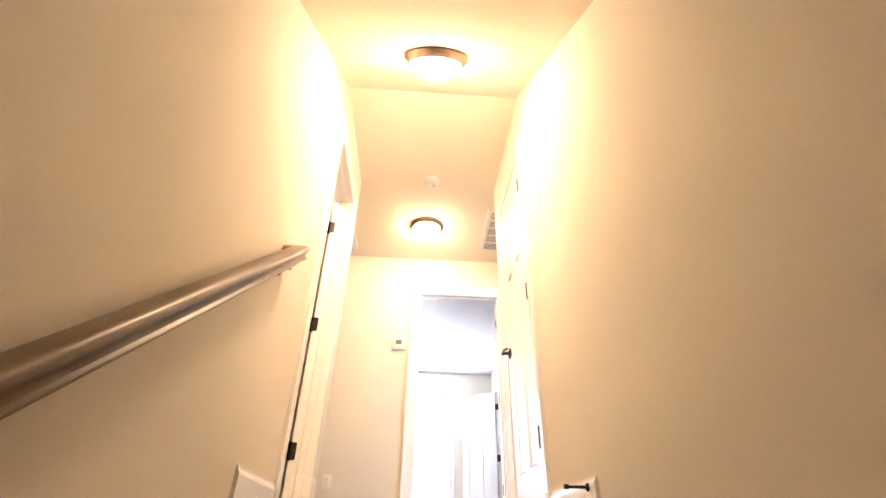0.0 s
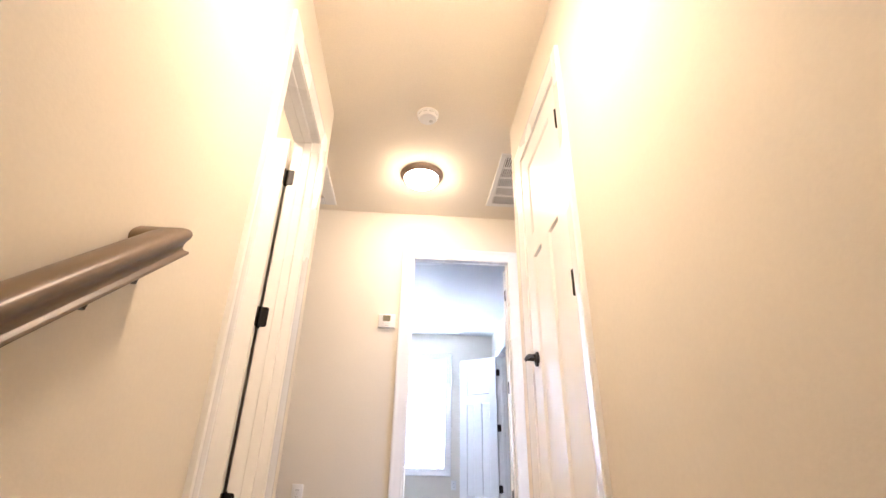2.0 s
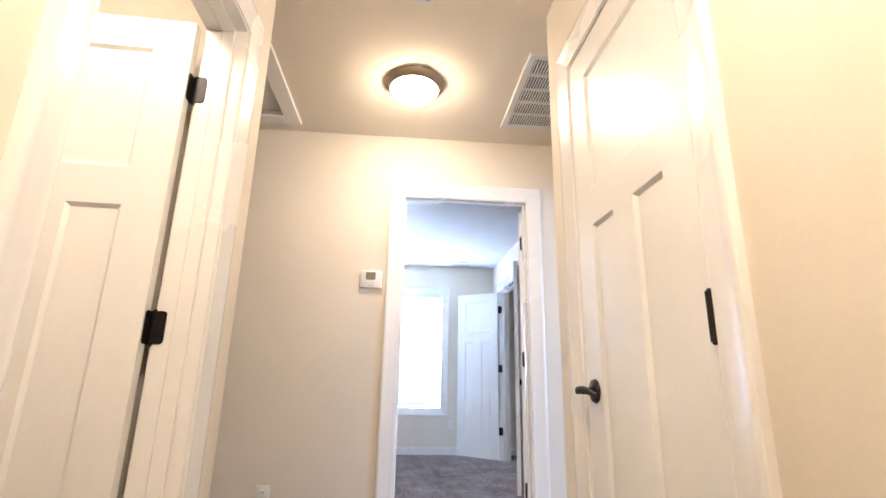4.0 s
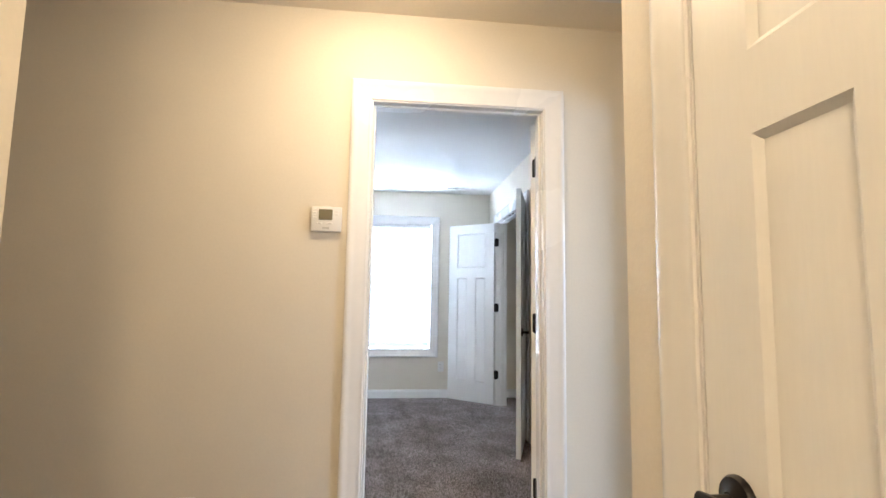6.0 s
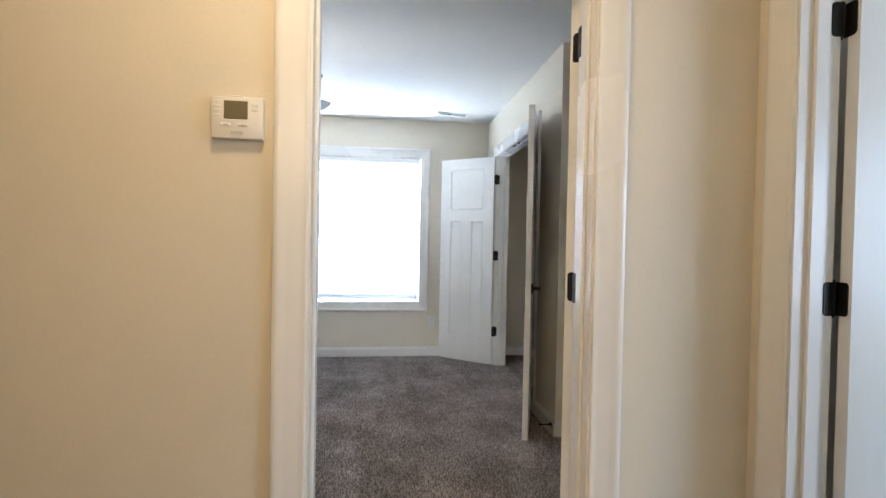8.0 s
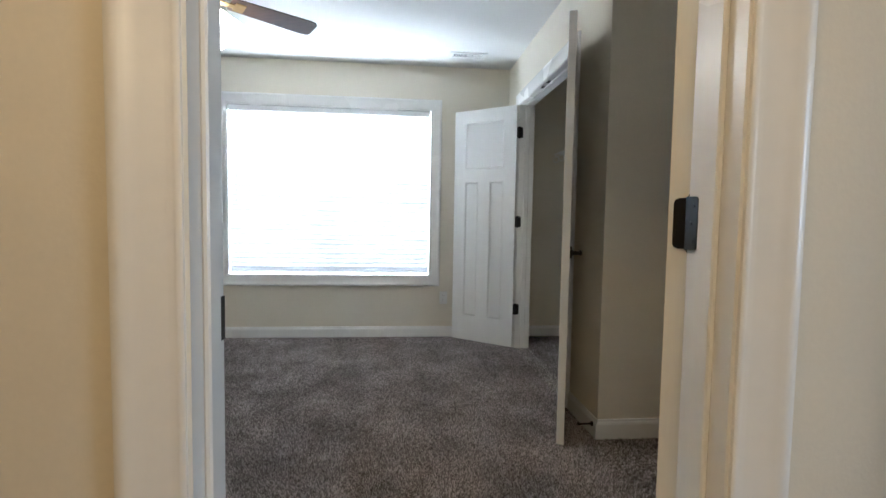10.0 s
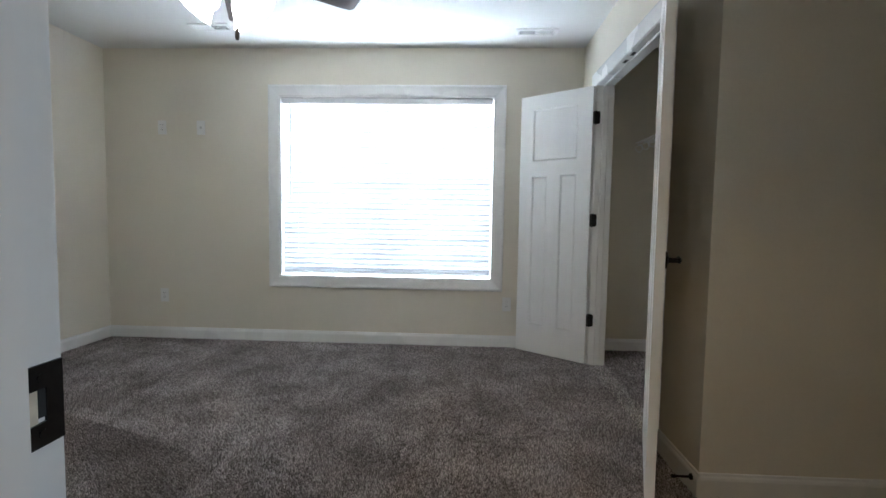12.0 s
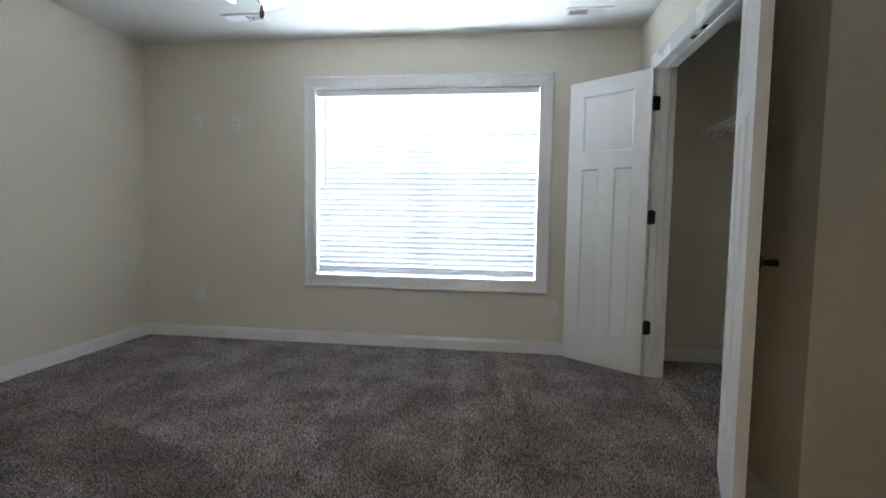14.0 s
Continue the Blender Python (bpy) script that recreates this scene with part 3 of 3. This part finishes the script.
part("tilt_wand", tube(bmesh.new(), (-half + 0.075, -0.036, d - 0.06), (-half + 0.075, -0.036, d - 0.86), 0.0058, seg=6), GREY_PLASTIC, blind)

# window of the side room
sw = thing("window_2", pose(3.4, -1.7, 0), "plain white window of the side room", "window", kind="structure")
part("frame", boxes((0.02, 0.08, -0.6, -0.55, 0.75, 2.05), (0.02, 0.08, 0.55, 0.6, 0.75, 2.05), (0.02, 0.08, -0.55, 0.55, 0.75, 0.8), (0.02, 0.08, -0.55, 0.55, 2.0, 2.05)), VINYL, sw)

# ---- hall lamps ----
def flush_lamp(m, label):
    root = thing("ceiling_lamp", m, label, "lamp", "flush hall lamps")
    ring = [(0.0, 0.0), (0.158, 0.0), (0.164, -0.004), (0.163, -0.010), (0.150, -0.026), (0.139, -0.037), (0.133, -0.040), (0.128, -0.036)]
    part("ring", lathe(bmesh.new(), ring, 48), BRONZE, root, "brushed bronze ring", smooth=True)
    dome = [(0.130 * math.cos(t), -0.032 - 0.072 * math.sin(t)) for t in [math.pi / 2 * k / 10 for k in range(10)]] + [(0, -0.104)]
    part("glass_dome", lathe(bmesh.new(), dome, 40), DOME, root, "glowing frosted glass dome", smooth=True)
    part("finial", lathe(bmesh.new(), [(0.0, -0.102), (0.014, -0.103), (0.016, -0.109), (0.008, -0.115), (0.010, -0.122), (0.0, -0.128)], 16), BRONZE, root, smooth=True)
    return root


flush_lamp(pose(0.027, -0.59, CEIL) @ Matrix.Scale(0.95, 4), "round flush ceiling lamp with glowing dome, bronze ring")
flush_lamp(pose(0.018, -2.685, CEIL + (-2.685 - KINK) * PITCH, math.degrees(math.atan(PITCH))), "round flush lamp with glowing dome on the sloped ceiling")
flush_lamp(pose(-1.05, -2.15, CEIL), "round flush ceiling lamp glowing in the adjoining room")

# smoke detector
sd = thing("smoke_detector", pose(0.042, -1.235, CEIL), "round white plastic smoke detector on the ceiling", "smoke detector")
part("base", lathe(bmesh.new(), [(0.0, 0.0), (0.066, 0.0), (0.066, -0.010), (0.060, -0.013)], 32), PLASTIC, sd, smooth=True)
part("cover", lathe(bmesh.new(), [(0.060, -0.012), (0.060, -0.026), (0.052, -0.036), (0.030, -0.040), (0.0, -0.041)], 32), PLASTIC, sd, smooth=True)
for k in range(10):
    t = 2 * math.pi * k / 10
    bm = boxes((0.0595, 0.0612, -0.013, 0.013, -0.024, -0.018))
    bmesh.ops.rotate(bm, cent=(0, 0, 0), matrix=Matrix.Rotation(t, 3, "Z"), verts=bm.verts)
    part("slot", bm, GREY_PLASTIC, sd)
part("test_button", lathe(bmesh.new(), [(0.012, -0.038), (0.012, -0.0435), (0.0, -0.044)], 14, Matrix.Translation((0.02, 0.01, 0))), GREY_PLASTIC, sd)

# return air grille in the hall ceiling
GX, GY = (0.563, 1.08), (-0.906, -0.222)
gr = thing("return_grille", pose((GX[0] + GX[1]) / 2, (GY[0] + GY[1]) / 2, CEIL), "white slatted return air grille in the hall ceiling", "air vent")
gw, gh, gb = (GX[1] - GX[0]) / 2, (GY[1] - GY[0]) / 2, 0.038
# Dark sheet on the uncut ceiling, painted for the duct's shade.
part("shade_backing", boxes((-gw + 0.01, gw - 0.01, -gh + 0.01, gh - 0.01, -0.0035, -0.001)), HOLE_SHADE, gr)
for s in (boxes((-gw, -gw + gb, -gh, gh, -0.012, 0.0)), boxes((gw - gb, gw, -gh, gh, -0.012, 0.0)),
          boxes((-gw + gb, gw - gb, -gh, -gh + gb, -0.012, 0.0)), boxes((-gw + gb, gw - gb, gh - gb, gh, -0.012, 0.0))):
    bmesh.ops.bevel(s, geom=[e for e in s.edges], offset=0.003, segments=1, affect="EDGES")
    part("frame", s, PLASTIC, gr)
ROWS_N = 5
pitch = (2 * gh - 2 * gb) / ROWS_N
for k in range(1, ROWS_N):
    y = -gh + gb + k * pitch
    part("crossbar", boxes((-gw + gb, gw - gb, y - 0.008, y + 0.008, -0.011, -0.002)), PLASTIC, gr)
fin = boxes((-0.0035, 0.0035, -pitch / 2 + 0.008, pitch / 2 - 0.008, -0.0105, -0.0035))
fin_mesh = mesh_of("fin", fin, PLASTIC)
n_fin = 30
for k in range(ROWS_N):
    for i in range(n_fin):
        f = new("fin", fin_mesh)
        f.parent = gr
        f.matrix_local = pose(-gw + gb + (i + 0.5) * (2 * gw - 2 * gb) / n_fin, -gh + gb + (k + 0.5) * pitch, 0)

# attic hatch
ah = thing("attic_hatch", pose(0, 0, CEIL), "white framed attic hatch with a loose lifted panel", "hatch")
ox, oy = (HX[0] - 0.07, HX[1] + 0.07), (HY[0] - 0.07, HY[1] + 0.07)
for s in ((ox[0], HX[0] + 0.02, oy[0], oy[1]), (HX[1] - 0.02, ox[1], oy[0], oy[1])):
    part("frame", box(bmesh.new(), *s, -0.016, 0.0, 0.004), TRIM, ah)
for s in ((HX[0] + 0.02, HX[1] - 0.02, oy[0], HY[0] + 0.02), (HX[0] + 0.02, HX[1] - 0.02, HY[1] - 0.02, oy[1])):
    part("frame", box(bmesh.new(), *s, -0.016, 0.0, 0.004), TRIM, ah)
lid = boxes((HX[0] + 0.004, HX[1] - 0.004, HY[0] + 0.004, HY[1] - 0.004, 0.0, 0.014))
bmesh.ops.rotate(lid, cent=(0, HY[0], 0), matrix=Matrix.Rotation(radians(2.2), 3, "X"), verts=lid.verts)
part("lid", lid, CEILING, ah)
# Added dark board over the hatch in place of the unlit attic.
part("attic_dark_board", boxes((HX[0] - 0.1, HX[1] + 0.1, HY[0] - 0.1, HY[1] + 0.1, 0.3, 0.32)), HOLE_SHADE, ah)

# ---- wall fittings ----
th = thing("thermostat", pose(-0.178, 0, 1.508) @ Matrix.Scale(0.92, 4), "white plastic thermostat with a small grey display", "thermostat")
part("body", box(bmesh.new(), -0.068, 0.068, -0.024, 0.0, -0.057, 0.057, 0.005, 2), PLASTIC, th, smooth=True)
part("hood", box(bmesh.new(), -0.018, 0.018, -0.022, -0.004, 0.056, 0.061, 0.002), PLASTIC, th)
part("display", box(bmesh.new(), -0.034, 0.028, -0.0255, -0.022, -0.004, 0.045, 0.001), LCD, th, "grey-green display")
for k in range(4):
    part("button", box(bmesh.new(), -0.061, -0.043, -0.0252, -0.022, 0.002 + 0.0125 * k, 0.009 + 0.0125 * k, 0.0015), PLASTIC, th)
for k in range(2):
    part("button", box(bmesh.new(), 0.037, 0.055, -0.0252, -0.022, 0.018 + 0.014 * k, 0.027 + 0.014 * k, 0.0015), PLASTIC, th)
for x in (-0.03, 0.016):
    part("button", box(bmesh.new(), x - 0.013, x + 0.013, -0.0262, -0.022, -0.024, -0.015, 0.0015), PLASTIC, th)
    part("label_bar", boxes((x - 0.006, x + 0.006, -0.0266, -0.0262, -0.021, -0.018)), GREY_PLASTIC, th)
part("badge", boxes((-0.016, 0.016, -0.0245, -0.023, -0.046, -0.037)), GREY_PLASTIC, th)


def wall_plate(m, label, kind="outlet"):
    """A cover plate; local y is into the wall, x across it."""
    root = thing(kind, m, label, kind, "wall plates")
    part("plate", box(bmesh.new(), -0.036, 0.036, -0.006, 0.0, -0.058, 0.058, 0.0025, 2), PLASTIC, root, smooth=True)
    if kind == "outlet":
        for z in (-0.020, 0.020):
            r = part("receptacle", box(bmesh.new(), -0.017, 0.017, -0.0085, -0.005, z - 0.0145, z + 0.0145, 0.003), PLASTIC, root)
            for x in (-0.0065, 0.0065):
                # Dark bar drawn on the face for the shade in each slot.
                part("slot", boxes((x - 0.0012, x + 0.0012, -0.0088, -0.0084, z - 0.002, z + 0.007)), HOLE_SHADE, r)
    else:
        part("jack", box(bmesh.new(), -0.008, 0.008, -0.0085, -0.005, -0.008, 0.008, 0.002), GREY_PLASTIC, root)
    part("screw", tube(bmesh.new(), (0, -0.0058, 0), (0, -0.0066, 0), 0.003, seg=8), GREY_PLASTIC, root)
    return root


wall_plate(pose(-0.674, 0, 0.338), "white duplex outlet low on the hall wall")
wall_plate(pose(-2.226, BED_N, 1.80), "white outlet plate high on the bedroom wall")
wall_plate(pose(-1.891, BED_N, 1.80), "white cable plate high on the bedroom wall", "cable_plate")
wall_plate(pose(-2.236, BED_N, 0.377), "white duplex outlet low on the bedroom wall")
wall_plate(pose(0.697, BED_N, 0.365), "white duplex outlet beside the window")


def door_stop(m, label):
    root = thing("door_stop", m, label, "door stop", "door stops")
    part("base", lathe(bmesh.new(), [(0.0, 0.0), (0.013, 0.0), (0.012, 0.006), (0.006, 0.010)], 14), BLACK, root, smooth=True)
    part("rod", tube(bmesh.new(), (0, 0, 0.008), (0, 0, 0.066), 0.0055, 0.0045, seg=10), BLACK, root, smooth=True)
    part("tip", tube(bmesh.new(), (0, 0, 0.064), (0, 0, 0.078), 0.0075, seg=12), BLACK, root, smooth=True)
    return root


door_stop(pose(RIGHT_X - 0.013, EDGE_Y + 0.06, 0.07, 0, -90, 0), "black rod door stop on the baseboard above the stairs")
door_stop(pose(BED_R - 0.013, JOG_Y + 0.03, 0.065, 0, -90, 0), "black rod door stop on the baseboard by the closet")

# ---- handrail ----
hr = thing("handrail", Matrix.Identity(4), "brown-stained wooden handrail with a returned end on the wall", "handrail")
SL = RISER / TREAD
END_Y, END_Z, RX = -2.636, 0.8445, -0.478
prof = [(0.0190, -0.030), (0.0222, -0.0287), (0.0236, -0.0258), (0.0230, -0.0228), (0.0200, -0.0202), (0.0175, -0.0175), (0.0168, -0.013), (0.0182, -0.007),
        (0.0222, -0.001), (0.0270, 0.005), (0.0295, 0.011), (0.0290, 0.018), (0.0255, 0.0242), (0.0185, 0.0285), (0.0090, 0.0307)]
prof = prof + [(0.0, 0.031)] + [(-x, z) for x, z in reversed(prof)]
prof = [(x * 1.12, z * 0.96) for x, z in prof]
cs = 1 / math.hypot(1, SL)


def rail_section(run, mitre=0.0):
    """The profile square to the slope, run metres along it from the corner; mitre: how far it is cut askew."""
    return [(RX + u, END_Y + (run + mitre * u) * cs - v * SL * cs, END_Z + (run + mitre * u) * SL * cs + v * cs) for u, v in prof]


corner = rail_section(0.0, 1.0)
part("rail", loft(bmesh.new(), [rail_section(-4.2), rail_section(-1.0), rail_section(-0.06), corner], caps=False), RAIL, hr, smooth=True)
part("return", loft(bmesh.new(), [corner, [(LEFT_X + 0.0005, y, z) for x, y, z in corner]], caps=False), RAIL, hr, smooth=True)
for y in (-2.755, -3.9, -4.9):
    z = END_Z + (y - END_Y) * SL
    arm = tube(bmesh.new(), (LEFT_X, y, z), (RX - 0.02, y, z), 0.012, seg=12)
    p = part("bracket", arm, BLACK, hr, "dark metal rail bracket", smooth=True)
    for e in (-0.05, 0.05):
        zz = z + e * SL - 0.0318 / cs
        part("screw_cap", tube(bmesh.new(), (RX, y + e, zz + 0.002), (RX, y + e, zz - 0.014), 0.009, 0.006, seg=10), BLACK, p, smooth=True)

# ---- bedroom ceiling ----
def register(x, y, label):
    root = thing("ceiling_register", pose(x, y, CEIL), label, "air vent", "bedroom ceiling registers")
    w, h = 0.152, 0.066
    # Dark sheet for the shade seen between the vanes; no duct behind.
    part("shade_backing", boxes((-w + 0.02, w - 0.02, -h + 0.02, h - 0.02, -0.003, -0.001)), HOLE_SHADE, root)
    for s in ((-w, w, -h, -h + 0.024), (-w, w, h - 0.024, h), (-w, -w + 0.024, -h + 0.024, h - 0.024), (w - 0.024, w, -h + 0.024, h - 0.024), (-0.006, 0.006, -h + 0.024, h - 0.024)):
        part("frame", box(bmesh.new(), *s, -0.010, 0.0, 0.002), PLASTIC, root)
    for side in (-1, 1):
        for k in range(9):
            v = boxes((-0.0012, 0.0012, -h + 0.024, h - 0.024, -0.009, 0.006 - 0.001))
            bmesh.ops.rotate(v, cent=(0, 0, -0.004), matrix=Matrix.Rotation(radians(-42 * side), 3, "Y"), verts=v.verts)
            bmesh.ops.translate(v, vec=(side * (0.014 + 0.0135 * k), 0, -0.002), verts=v.verts)
            part("vane", v, PLASTIC, root)
    return root


register(0.838, 3.345, "white two-way ceiling register near the closet")
register(-1.551, 3.235, "white two-way ceiling register near the window wall")

# ceiling fan
FX, FY = -0.69, 1.78
fan = thing("ceiling_fan", pose(FX, FY, CEIL) @ Matrix.Diagonal((1, 1, 1.11, 1)), "dark-bladed ceiling fan with lit white glass shades", "ceiling fan")
part("canopy", lathe(bmesh.new(), [(0.0, 0.0), (0.070, 0.0), (0.068, -0.03), (0.045, -0.055), (0.018, -0.062), (0.014, -0.12)], 28), BRASS, fan, smooth=True)
part("motor", lathe(bmesh.new(), [(0.014, -0.115), (0.07, -0.125), (0.108, -0.145), (0.116, -0.185), (0.110, -0.235), (0.080, -0.270), (0.05, -0.280), (0.0, -0.280)], 36), BRONZE, fan, smooth=True)
part("light_fitter", lathe(bmesh.new(), [(0.0, -0.280), (0.048, -0.280), (0.056, -0.30), (0.056, -0.345), (0.04, -0.372), (0.018, -0.386), (0.0, -0.388)], 24), BRASS, fan, "antique brass light fitter", smooth=True)
BLADE_A = 38.0
for k in range(5):
    turn = Matrix.Rotation(radians(BLADE_A + 72 * k), 4, "Z")
    out = [(0.15, -0.048), (0.55, -0.064), (0.588, -0.060), (0.603, -0.044), (0.603, 0.044), (0.588, 0.060), (0.55, 0.064), (0.15, 0.048)]
    bm = loft(bmesh.new(), [[(x, y, 0.003) for x, y in out], [(x, y, -0.003) for x, y in out]])
    bmesh.ops.transform(bm, matrix=turn @ pose(0, 0, -0.285, -12, 0, 0), verts=bm.verts)
    blade = part("blade", bm, BLADE, fan, "dark brown wooden blade")
    iron = boxes((0.07, 0.18, -0.014, 0.014, -0.006, 0.0), (0.17, 0.22, -0.032, 0.032, -0.006, -0.002))
    bmesh.ops.transform(iron, matrix=turn @ pose(0, 0, -0.290, -12, 0, 0), verts=iron.verts)
    part("blade_iron", iron, BRASS, blade)
for k in range(4):
    t = radians(-8 + 90 * k)
    m = Matrix.Rotation(t, 4, "Z") @ pose(0.050, 0, -0.335) @ Matrix.Rotation(radians(180 - 42), 4, "Y")
    arm = tube(bmesh.new(), (0, 0, -0.02), (0, 0, 0.045), 0.010, 0.018, seg=12)
    bmesh.ops.transform(arm, matrix=m, verts=arm.verts)
    holder = part("lamp_holder", arm, BRASS, fan, smooth=True)
    shade = lathe(bmesh.new(), [(0.020, 0.04), (0.034, 0.05), (0.045, 0.075), (0.050, 0.105), (0.060, 0.140), (0.068, 0.157), (0.064, 0.155), (0.048, 0.12), (0.0, 0.11)], 24, m)
    part("glass_shade", shade, SHADE, holder, "lit white bell glass shade", smooth=True)
ch = tube(bmesh.new(), (0.07, -0.06, -0.34), (0.07, -0.06, -0.542), 0.0011, seg=5)
p = part("pull_chain", ch, BRASS, fan)
part("pull_knob", lathe(bmesh.new(), [(0.0, -0.595), (0.005, -0.599), (0.009, -0.615), (0.0095, -0.632), (0.006, -0.643), (0.0, -0.645)], 14, Matrix.Translation((0.07, -0.06, 0.057))), BLADE, p, smooth=True)

# ---- closet shelf ----
sh = thing("wire_shelf", pose(0, 0, 0), "white wire shelf with open garment hooks along its front edge", "shelf")
SX0, SX1, SZ = 1.70, 1.995, 1.70
for x in (SX0, SX0 + 0.10, SX1 - 0.1, SX1 - 0.01):
    part("long_wire", tube(bmesh.new(), (x, JOG_Y + WALL + 0.003, SZ), (x, BED_N - 0.003, SZ), 0.003, seg=6), WIRE, sh)
part("front_wire", tube(bmesh.new(), (SX0, JOG_Y + WALL + 0.003, SZ - 0.03), (SX0, BED_N - 0.003, SZ - 0.03), 0.003, seg=6), WIRE, sh)
wire = mesh_of("cross_wire", tube(bmesh.new(), (0, 0, 0.004), (SX1 - SX0, 0, 0.004), 0.0018, seg=5), WIRE)
for k in range(76):
    o = new("cross_wire", wire)
    o.parent, o.location = sh, (SX0, JOG_Y + WALL + 0.02 + k * 0.026, SZ)
for k in range(13):
    y = 3.588 - k * 0.137
    bm = bmesh.new()
    arc = [radians(110 - 29 * i) for i in range(11)]
    pts = [(SX0, y, SZ)] + [(SX0 - 0.002 + 0.030 * math.cos(t), y + 0.012 * math.cos(t), SZ - 0.052 + 0.030 * math.sin(t)) for t in arc]
    for p0, p1 in zip(pts, pts[1:]):
        tube(bm, p0, p1, 0.0042, seg=6)
    part("rail_hook", bm, WIRE, sh, smooth=True)


# ---- carpet pile ----
def carpet(name, x0, x1, y0, y1, step, label, holes=()):
    """Short twisted tufts, three-sided and leaning, in broad brushed strokes."""
    rng = np.random.default_rng(7)
    gx, gy = np.meshgrid(np.arange(x0, x1, step), np.arange(y0, y1, step))
    px, py = gx.ravel(), gy.ravel()
    n = len(px)
    px = px + rng.uniform(-0.6, 0.6, n) * step
    py = py + rng.uniform(-0.6, 0.6, n) * step
    keep = (px > x0) & (px < x1) & (py > y0) & (py < y1)
    for a0, a1, b0, b1 in holes:
        keep &= ~((px > a0) & (px < a1) & (py > b0) & (py < b1))
    px, py = px[keep], py[keep]
    n = len(px)
    # brushed pile: soft blotches at three sizes and a few long strokes that run up the room
    def waves(length, count, sx=1.0, sy=1.0):
        total = np.zeros(n)
        for _ in range(count):
            a, k, ph = rng.uniform(0, math.pi), 2 * math.pi / (length * rng.uniform(0.7, 1.4)), rng.uniform(0, 6.3)
            total += np.sin(k * (np.cos(a) * px * sx + np.sin(a) * py * sy) + ph)
        return total / math.sqrt(count / 2)

    band = 0.28 * waves(0.55, 7) + 0.38 * waves(0.17, 11, 1.3, 0.7) + 0.30 * waves(0.06, 11) + 0.62 * waves(0.26, 6, 1.6, 0.16) + rng.normal(0, 0.9, n)
    edge = py - (2.22 - 0.12 * (px + 2.4) - 0.13 * (px + 2.4) ** 2)
    patch = 1 / (1 + np.exp((px + 0.75) * 9))
    band = band + patch * (np.where(edge < 0, -3.4, 0.0) + np.where((edge > 0) & (edge < 0.09), 2.2, 0.0) + 5.0 * np.exp(-((edge + 0.42) / 0.04) ** 2))
    lay = np.tanh(0.6 * band)
    lean = math.pi / 2 * np.sign(lay) + rng.normal(0, 1.5, n) * (0.85 - 0.6 * np.clip(np.abs(band) - 0.9, 0, 1))
    amount = (0.2 + 0.8 * np.abs(lay)) * rng.uniform(0.3, 1.0, n) * 0.0105
    h = rng.uniform(0.004, 0.011, n)
    r = rng.uniform(0.55, 0.85, n) * step
    turn = rng.uniform(0, 6.3, n)
    co = np.zeros((n, 4, 3), np.float32)
    for k in range(3):
        t = turn + k * 2.0944
        co[:, k, 0], co[:, k, 1], co[:, k, 2] = px + r * np.cos(t), py + r * np.sin(t), -0.002
    co[:, 3, 0], co[:, 3, 1], co[:, 3, 2] = px + amount * np.cos(lean), py + amount * np.sin(lean), h
    base = (np.arange(n) * 4)[:, None, None]
    tri = (base + np.array([[0, 1, 3], [1, 2, 3], [2, 0, 3]])[None]).reshape(-1)
    me = bpy.data.meshes.new(name)
    me.vertices.add(n * 4)
    me.vertices.foreach_set("co", co.reshape(-1))
    me.loops.add(len(tri))
    me.loops.foreach_set("vertex_index", tri.astype(np.int32))
    me.polygons.add(len(tri) // 3)
    me.polygons.foreach_set("loop_start", np.arange(0, len(tri), 3, dtype=np.int32))
    me.update(calc_edges=True)
    me.materials.append(YARN)
    return tagged(new(name, me), label, "carpet", "", "stuff")


carpet("carpet", BED_L + 0.014, BED_R - 0.014, WALL + 0.014, BED_N - 0.014, 0.0052, "brown-grey twisted pile carpet, brushed in strokes")
carpet("carpet", BED_R - 0.014, 2.02, WALL + 0.014, JOG_Y - 0.014, 0.008, "brown-grey twisted pile carpet of the bedroom entry")
carpet("carpet", BED_R + WALL, 1.99, JOG_Y + WALL, BED_N - 0.014, 0.008, "brown-grey twisted pile carpet in the closet")
carpet("carpet", BED_R - 0.014, BED_R + WALL, CD[0] + 0.012, CD[1] - 0.012, 0.007, "brown-grey twisted pile carpet in the closet doorway")
carpet("carpet", BD[0] + 0.012, BD[1] - 0.012, 0.0, WALL + 0.014, 0.008, "brown-grey twisted pile carpet in the bedroom doorway")
carpet("carpet", LEFT_X + 0.014, END_X - 0.014, -1.1, 0.0, 0.013, "brown-grey twisted pile carpet of the hall")
